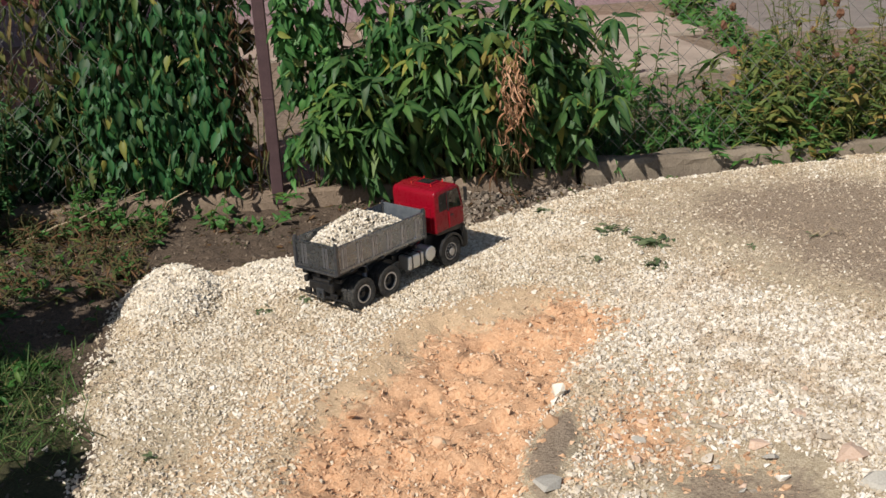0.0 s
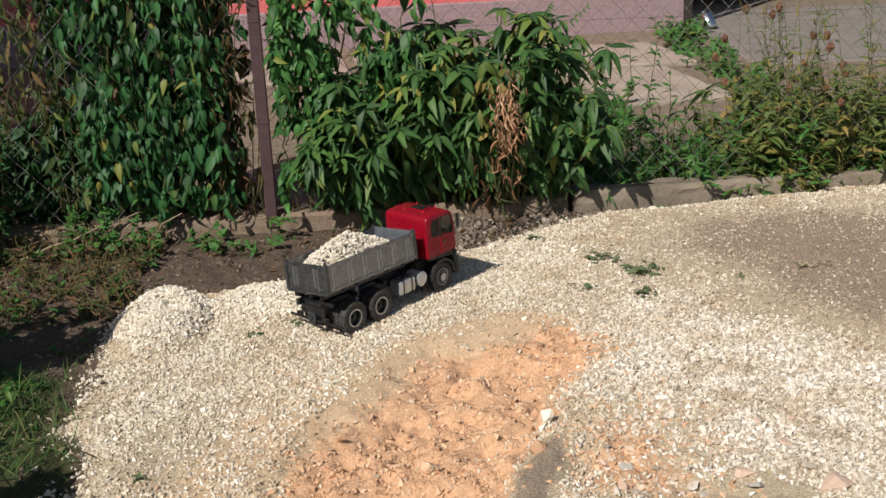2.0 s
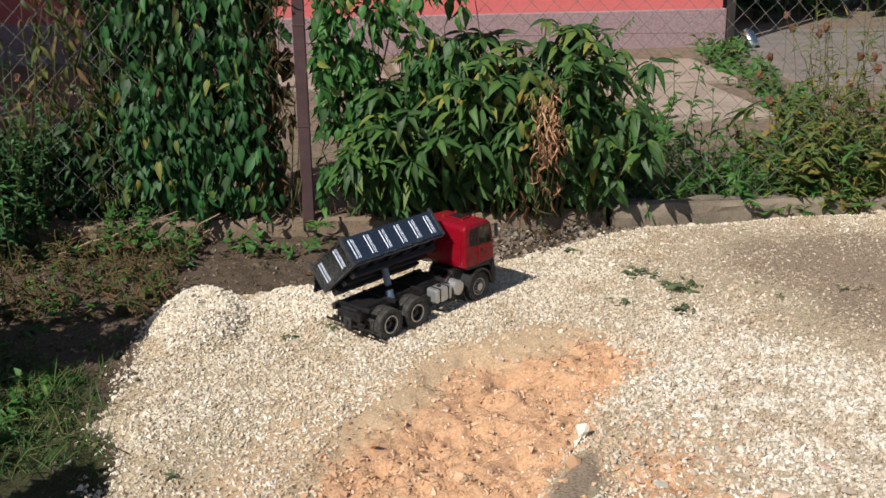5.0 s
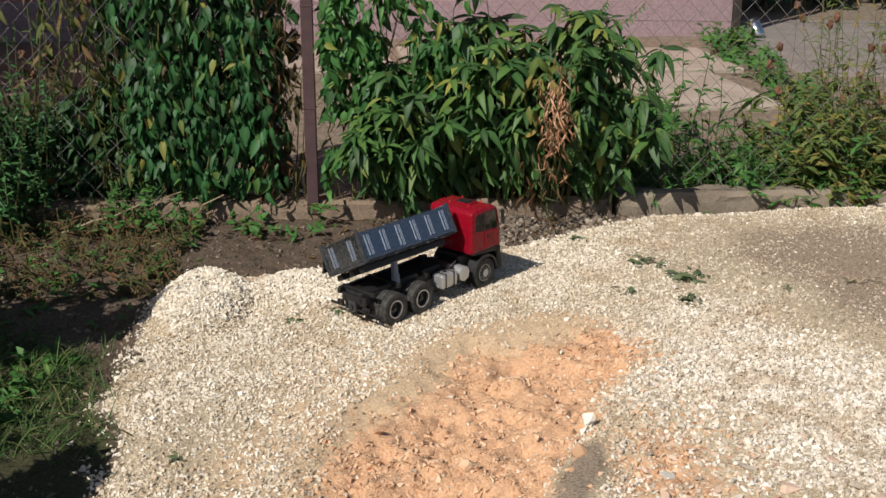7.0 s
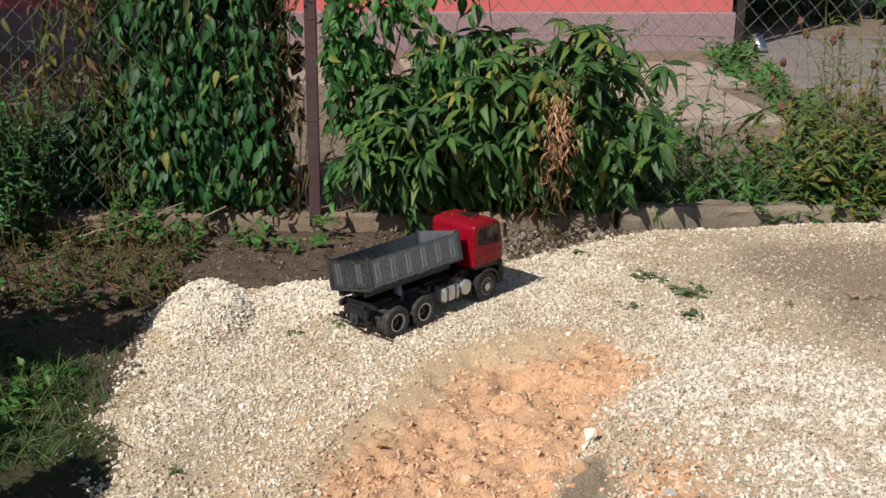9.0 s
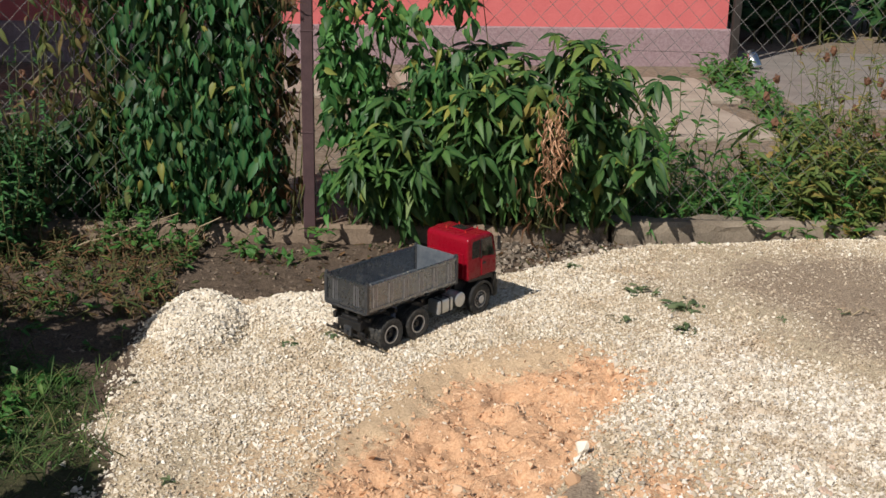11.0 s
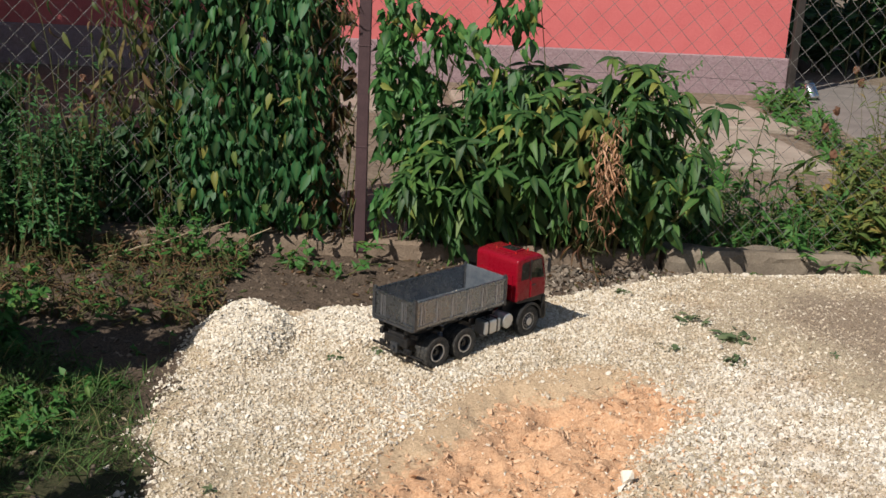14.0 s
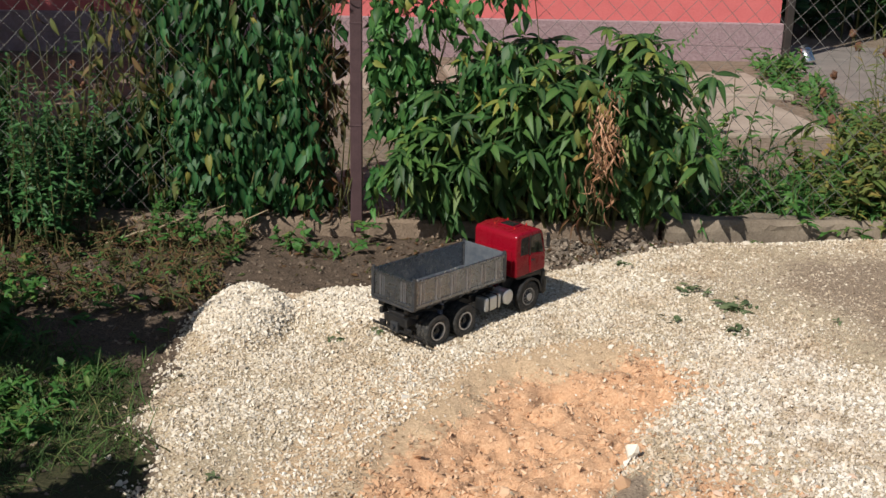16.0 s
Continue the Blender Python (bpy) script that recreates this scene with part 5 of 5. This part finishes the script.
bushy("golden_weeds", "tall golden-brown seeding weeds by the fence", "weeds", 94, 75, (1.5, 2.35), (4.28, 4.7), (0.36, 0.78), 30, NARROW, 0.04, 0.09, leaf_gold, bare=0.15, lean=0.12, thick=0.0016, singles=150)
bushy("mixed_weeds", "green weeds grown through the fence foot", "weeds", 77, 110, (1.15, 2.2), (4.24, 4.6), (0.08, 0.34), 20, LANCE + NARROW, 0.04, 0.08, leaf_weed, lean=0.09, bare=0.05, thick=0.0016)
bushy("seedhead_stalks", "thin stalks with round brown seed heads", "weeds", 73, 26, (1.25, 2.1), (4.3, 4.7), (0.26, 0.74), 6, NARROW, 0.03, 0.06, leaf_gold, heads=26, singles=156, lean=0.1, thick=0.0014)
bushy("yellow_leaf_plant", "yellow-leaved weed at the end of the kerb", "weeds", 74, 12, (1.38, 1.62), (4.2, 4.3), (0.08, 0.2), 9, HEART, 0.03, 0.06, leaf_gold, singles=108)
bushy("willow_shoot", "slender upright green shoot behind the fence", "plant", 75, 3, (0.85, 0.93), (4.3, 4.4), (0.55, 0.66), 18, LANCE, 0.045, 0.075, leaf_weed, bare=0.3, singles=48)
bushy("willow_shoot", "slender upright green shoot behind the fence", "plant", 76, 4, (0.97, 1.08), (4.3, 4.45), (0.36, 0.5), 16, LANCE, 0.045, 0.075, leaf_weed, bare=0.3, singles=56)
bushy("yard_weeds", "green weeds growing between the path slabs", "weeds", 77, 60, (1.85, 2.15), (6.0, 8.0), (0.05, 0.16), 10, SMALL, 0.04, 0.10, leaf_weed, singles=120)
bushy("wall_foot_weeds", "bright green weeds at the foot of the house", "weeds", 78, 26, (1.95, 2.3), (8.2, 8.75), (0.06, 0.16), 12, SMALL, 0.05, 0.10, leaf_weed, singles=120)
bushy("path_weeds", "pale green weeds spreading on the path", "weeds", 79, 30, (0.85, 1.2), (5.2, 6.1), (0.05, 0.18), 12, SMALL, 0.05, 0.11, leaf_weed, singles=200)
# dense dark leaves stand for the deep shade past the house corner
bushy("side_yard_bush", "dark-leaved bushes that fill the deep shade beside the house", "bush", 80, 130, (2.5, 6.0), (10.3, 12.6), (0.3, 1.5), 34, SMALL, 0.12, 0.26, leaf_dark, singles=0, thick=0.008)
bushy("feathery_bush", "dark green feathery bush at the fence", "bush", 81, 150, (-2.1, -1.42), (3.68, 4.1), (0.2, 0.72), 40, SMALL, 0.02, 0.045, leaf_feather, singles=190)
bushy("rusty_weeds", "dry reddish-brown weeds on the dark soil", "weeds", 82, 290, (-1.9, -0.85), (3.2, 4.0), (0.03, 0.12), 13, NARROW, 0.025, 0.06, leaf_rust, lean=0.04, rise=0.1, bare=0.05)
bushy("kerb_weeds", "green weeds scrambling at the kerb", "weeds", 83, 26, (-1.25, -0.8), (3.8, 4.0), (0.05, 0.22), 10, HEART, 0.025, 0.05, leaf_weed, singles=260)
bushy("kerb_sprig", "small green sprig at the kerb", "weeds", 84, 7, (-0.74, -0.62), (3.84, 3.96), (0.04, 0.10), 7, HEART, 0.03, 0.05, leaf_weed, singles=49)
bushy("kerb_sprig", "small green sprig at the kerb", "weeds", 85, 6, (-0.55, -0.5), (3.8, 3.9), (0.03, 0.08), 6, HEART, 0.025, 0.045, leaf_weed, singles=36)
bushy("soil_greens", "scattered green seedlings on the dark soil", "weeds", 88, 60, (-1.7, -0.85), (2.9, 3.95), (0.02, 0.08), 7, SMALL, 0.02, 0.05, leaf_weed, singles=190)
# two bushes out of view, added only for the shadows they cast
bushy("shade_bush", "unseen leafy bush added to shade the left of the yard", "bush", 86, 60, (-2.0, -1.3), (2.36, 2.56), (0.68, 0.86), 36, HEART, 0.06, 0.11, leaf_dark, singles=0, thick=0.004, bare=0.66)
bushy("shade_bush", "unseen leafy bush added to shade the left of the yard", "bush", 87, 62, (-1.85, -1.08), (1.3, 1.74), (0.46, 0.74), 75, HEART, 0.06, 0.11, leaf_dark, singles=0, thick=0.004, bare=0.5)
bushy("nettles", "broad-leaved green nettles among the grass", "weeds", 89, 26, (-1.2, -0.98), (2.36, 2.7), (0.03, 0.10), 12, HEART, 0.022, 0.045, leaf_weed, singles=190, rise=0.2)
bushy("nettles", "broad-leaved green nettles among the grass", "weeds", 90, 16, (-1.5, -1.3), (3.0, 3.3), (0.05, 0.16), 12, HEART, 0.03, 0.055, leaf_weed, singles=190, rise=0.2)


def make_grass():
    r = np.random.default_rng(91)
    n = 24000
    p = np.c_[r.uniform(-2.4, -0.68, n), r.uniform(1.5, 3.5, n)]
    p = p[(r.random(n) < masks(p[:, 0], p[:, 1])["grass"] * np.clip(fractal(p[:, 0], p[:, 1], 0.3, 3, 6) * 2.4 - 0.6, 0.05, 1))]
    n = len(p)
    a = r.uniform(0, 2 * math.pi, n)
    e = r.uniform(0.3, 1.3, n)
    tip = np.c_[np.cos(a) * np.cos(e), np.sin(a) * np.cos(e), np.sin(e)]
    me = joined(BLADE, r.integers(0, 3, n), frames(tip, np.c_[r.normal(0, 0.4, (n, 2)), np.ones(n)]), r.uniform(0.03, 0.095, n), np.c_[p, height(p[:, 0], p[:, 1])], leaf_grass, True)
    tagged(new("grass", me), "tufts of green grass on dark soil", "grass", kind="stuff")


make_grass()


def make_litter():
    r = np.random.default_rng(97)
    n = 5200
    p = np.c_[r.uniform(-1.7, 1.1, n), r.uniform(3.2, 4.12, n)]
    p = p[r.random(n) < masks(p[:, 0], p[:, 1])["soil"] * np.clip(fractal(p[:, 0], p[:, 1], 0.2, 3, 16) * 2.5 - 0.8, 0.04, 1)]
    n = len(p)
    tip = np.c_[r.normal(0, 1, (n, 2)), r.normal(0.1, 0.25, n)]
    me = joined(CURLED + SMALL, r.integers(0, 6, n), frames(tip, np.c_[r.normal(0, 0.5, (n, 2)), np.ones(n)]), r.uniform(0.012, 0.036, n), np.c_[p, height(p[:, 0], p[:, 1]) + 0.004], leaf_rust, True)
    tagged(new("leaf_litter", me), "brown dry leaf litter on the dark soil", "leaf litter", kind="stuff")


make_litter()
for k, (x, y, s, n) in enumerate(((0.65, 3.53, 0.06, 30), (0.765, 3.39, 0.068, 38), (0.56, 3.25, 0.042, 16), (0.735, 3.19, 0.06, 20), (-0.42, 3.0, 0.036, 10), (0.46, 3.78, 0.045, 24), (-0.31, 3.03, 0.035, 9), (-0.57, 2.2, 0.03, 14), (1.25, 3.35, 0.03, 8), (1.05, 3.3, 0.03, 7), (-0.44, 3.97, 0.06, 30), (0.98, 4.12, 0.04, 18), (-1.03, 2.78, 0.09, 40), (-1.2, 2.55, 0.12, 60), (-1.33, 2.95, 0.1, 40))):
    r = np.random.default_rng(200 + k)
    a = r.uniform(0, 2 * math.pi, n)
    e = r.uniform(0.02, 0.4 if x > -0.8 else 0.8, n)
    tip = np.c_[np.cos(a) * np.cos(e), np.sin(a) * np.cos(e), np.sin(e)]
    at = np.c_[x + r.normal(0, s * 0.35, n), y + r.normal(0, s * 0.35, n), np.zeros(n)]
    at[:, 2] = height(at[:, 0], at[:, 1]) + r.uniform(0.0, 0.012, n) + (0.07 if y > 3.95 and x < 0 else 0)
    plant("gravel_weed", "small green weed growing in the ground", "weed", SMALL, tip, np.c_[r.normal(0, 0.4, (n, 2)), np.ones(n)], r.uniform(0.3, 0.75, n) * s, at, leaf_dusty if -0.8 < x and y < 3.9 else leaf_weed, singles=n, group="weeds in the yard")

# unseen trees beyond the left edge, added to shade the house wall and yard
bushy("shade_tree", "unseen leafy tree added to shade the house wall", "tree", 95, 70, (-6.2, -3.1), (5.6, 7.0), (2.6, 4.4), 90, HEART, 0.2, 0.36, leaf_dark, bare=0.45, singles=0, thick=0.02)

bushy("shade_tree", "unseen leafy tree added to shade the ground behind the fence", "tree", 96, 60, (-5.3, -3.1), (2.3, 4.3), (2.6, 4.2), 80, HEART, 0.2, 0.36, leaf_dark, bare=0.5, singles=0, thick=0.02)

# single stones -----------------------------------------------------------------
for x, y, s, flat, mat, label in ((0.335, 2.39, 0.020, 1.45, white_gravel_mat, "white limestone piece"), (0.55, 2.41, 0.018, 0.6, white_gravel_mat, "white limestone piece"), (0.885, 2.03, 0.052, 0.3, pink_slab_mat, "flat pinkish stone slab"),
                                  (0.265, 2.0, 0.046, 0.28, grey_slab_mat, "flat grey stone slab"), (0.90, 1.93, 0.056, 0.28, grey_slab_mat, "flat grey stone slab"), (0.44, 2.06, 0.02, 0.6, white_gravel_mat, "white limestone piece"),
                                  (0.69, 2.32, 0.02, 0.6, white_gravel_mat, "white limestone piece"), (0.72, 2.1, 0.03, 0.4, pink_slab_mat, "flat pinkish stone slab"), (-0.78, 3.43, 0.018, 0.6, white_gravel_mat, "white limestone piece"), (-0.775, 2.21, 0.014, 0.7, white_gravel_mat, "white limestone piece"),
                                  (0.05, 2.2, 0.02, 0.8, clod_mat, "orange clay lump"), (-0.01, 2.24, 0.024, 0.8, clod_mat, "orange clay lump"), (-0.14, 2.36, 0.018, 0.8, clod_mat, "orange clay lump"), (0.3, 2.26, 0.026, 0.7, clod_mat, "orange clay lump")):
    r = np.random.default_rng(int(1000 * (x + 2 * y)))
    me = joined([chip(int(900 * y), flat, 14)], np.zeros(1, int), turns(1, r, 0.15), np.array([s]), np.zeros((1, 3)), mat)
    ob = tagged(new("stone", me), label + " lying on the ground", "stone", "loose stones")
    ob.location = (x, y, float(height(x, y)) + s * flat * 0.45)
pick = np.random.default_rng(118)
for k in range(46):
    x, y = pick.uniform(0.34, 0.9), pick.uniform(1.86, 2.42)
    s = 0.011 + 0.014 * pick.random() ** 2
    kind = ((pale_gravel_mat, "pale limestone piece"), (pale_gravel_mat, "pale limestone piece"), (pink_slab_mat, "pinkish flat stone"), (grey_slab_mat, "grey flat stone"))[int(pick.integers(0, 4))]
    me = joined([chip(500 + k, 0.45, 11)], np.zeros(1, int), turns(1, pick, 0.3), np.array([s]), np.zeros((1, 3)), kind[0])
    ob = tagged(new("stone", me), kind[1] + " lying among the gravel", "stone", "loose stones")
    ob.location = (x, y, float(height(x, y)) + s * 0.25)
for k, (x, y, a, l) in enumerate(((-1.15, 3.88, 28, 0.5), (-0.86, 3.93, -35, 0.22), (-1.0, 3.7, 60, 0.2), (1.3, 3.35, 10, 0.1))):
    r = np.random.default_rng(300 + k)
    bm = bmesh.new()
    dx, dy = math.cos(radians(a)) * l, math.sin(radians(a)) * l * 0.5
    wander(bm, (x - dx / 2, y - dy / 2, float(height(x - dx / 2, y - dy / 2)) + 0.005), (x + dx / 2, y + dy / 2, float(height(x, y)) + (0.14 if k < 2 else 0.02)), 0.004, 0.002, r, 6, 0.006)
    tagged(part("twig", bm, twig_mat), "dry pale twig lying on the soil", "twig")


# motion --------------------------------------------------------------------
# seconds and degrees by which the body is tipped towards the truck's left
TIPS = [(0, 0), (1.0, 0), (1.5, 1.5), (2.0, 5), (2.5, 11), (3.0, 18), (3.5, 26), (4.0, 33.5), (4.5, 40), (5.2, 41), (5.9, 37), (6.5, 31.5), (7.0, 27.5), (7.5, 24.5), (8.0, 21), (8.5, 17), (9.0, 12.5), (9.5, 8.5), (10.1, 3.5), (10.7, 0), (12.0, 0), (16.0, 0)]


def tip_at(t):
    return float(np.interp(t, [a for a, _ in TIPS], [b for _, b in TIPS]))


def tipped(a):
    return pose(BED_X0, HALF, BED_Z, 0, BED_PITCH) @ pose(0, 0, 0, -a)


def motions():
    walk(tipping_body, [(t, tipped(a)) for t, a in TIPS])
    walk(swing_board, [(t, pose(0.007, -0.003, 0.002 + BED_H) @ pose(0, 0, 0, a if 2.9 < t < 8.9 else 0) @ pose(0, 0, -BED_H)) for t, a in TIPS])
    rod_rows, barrel_rows = [], []
    for t, a in TIPS:
        top = tipped(a) @ Vector((0.052 - BED_X0, -HALF - 0.03, -0.004))
        foot = Vector((0.052, -0.03, 0.086))
        lean = (top - foot).to_track_quat("Z", "Y").to_matrix().to_4x4()
        barrel_rows.append((t, Matrix.Translation(foot) @ lean))
        rod_rows.append((t, Matrix.Translation(top) @ lean))
    walk(barrel, barrel_rows)
    walk(piston, rod_rows)
    r = np.random.default_rng(3)
    for ob, cx, cy in clumps:
        rest = pose(cx - BED_X0, cy - HALF, 0.008)
        go = 3.2 + 0.3 * (HALF - cy) / (2 * HALF) + r.uniform(-0.06, 0.06)
        rows = [(t, tipped(tip_at(t)) @ rest) for t in (0.0, 1.0, 1.5, 2.0, 2.5, 3.0)]
        a = tip_at(go)
        rows.append((go, tipped(a) @ rest))
        edge = tipped(tip_at(go + 0.25)) @ pose(cx - BED_X0, -0.01, 0.01)
        rows.append((go + 0.25, edge))
        end = pose(cx * 0.8 + r.uniform(-0.02, 0.02), HALF + 0.075 + 0.35 * (HALF - cy) * 0.5 + r.uniform(-0.01, 0.02), -0.04 - 0.03 * r.random(), -20 + 15 * r.random(), r.uniform(-12, 12), r.uniform(-30, 30))
        rows.append((go + 0.5, end))
        rows.append((16.0, end))
        walk(ob, rows)


motions()
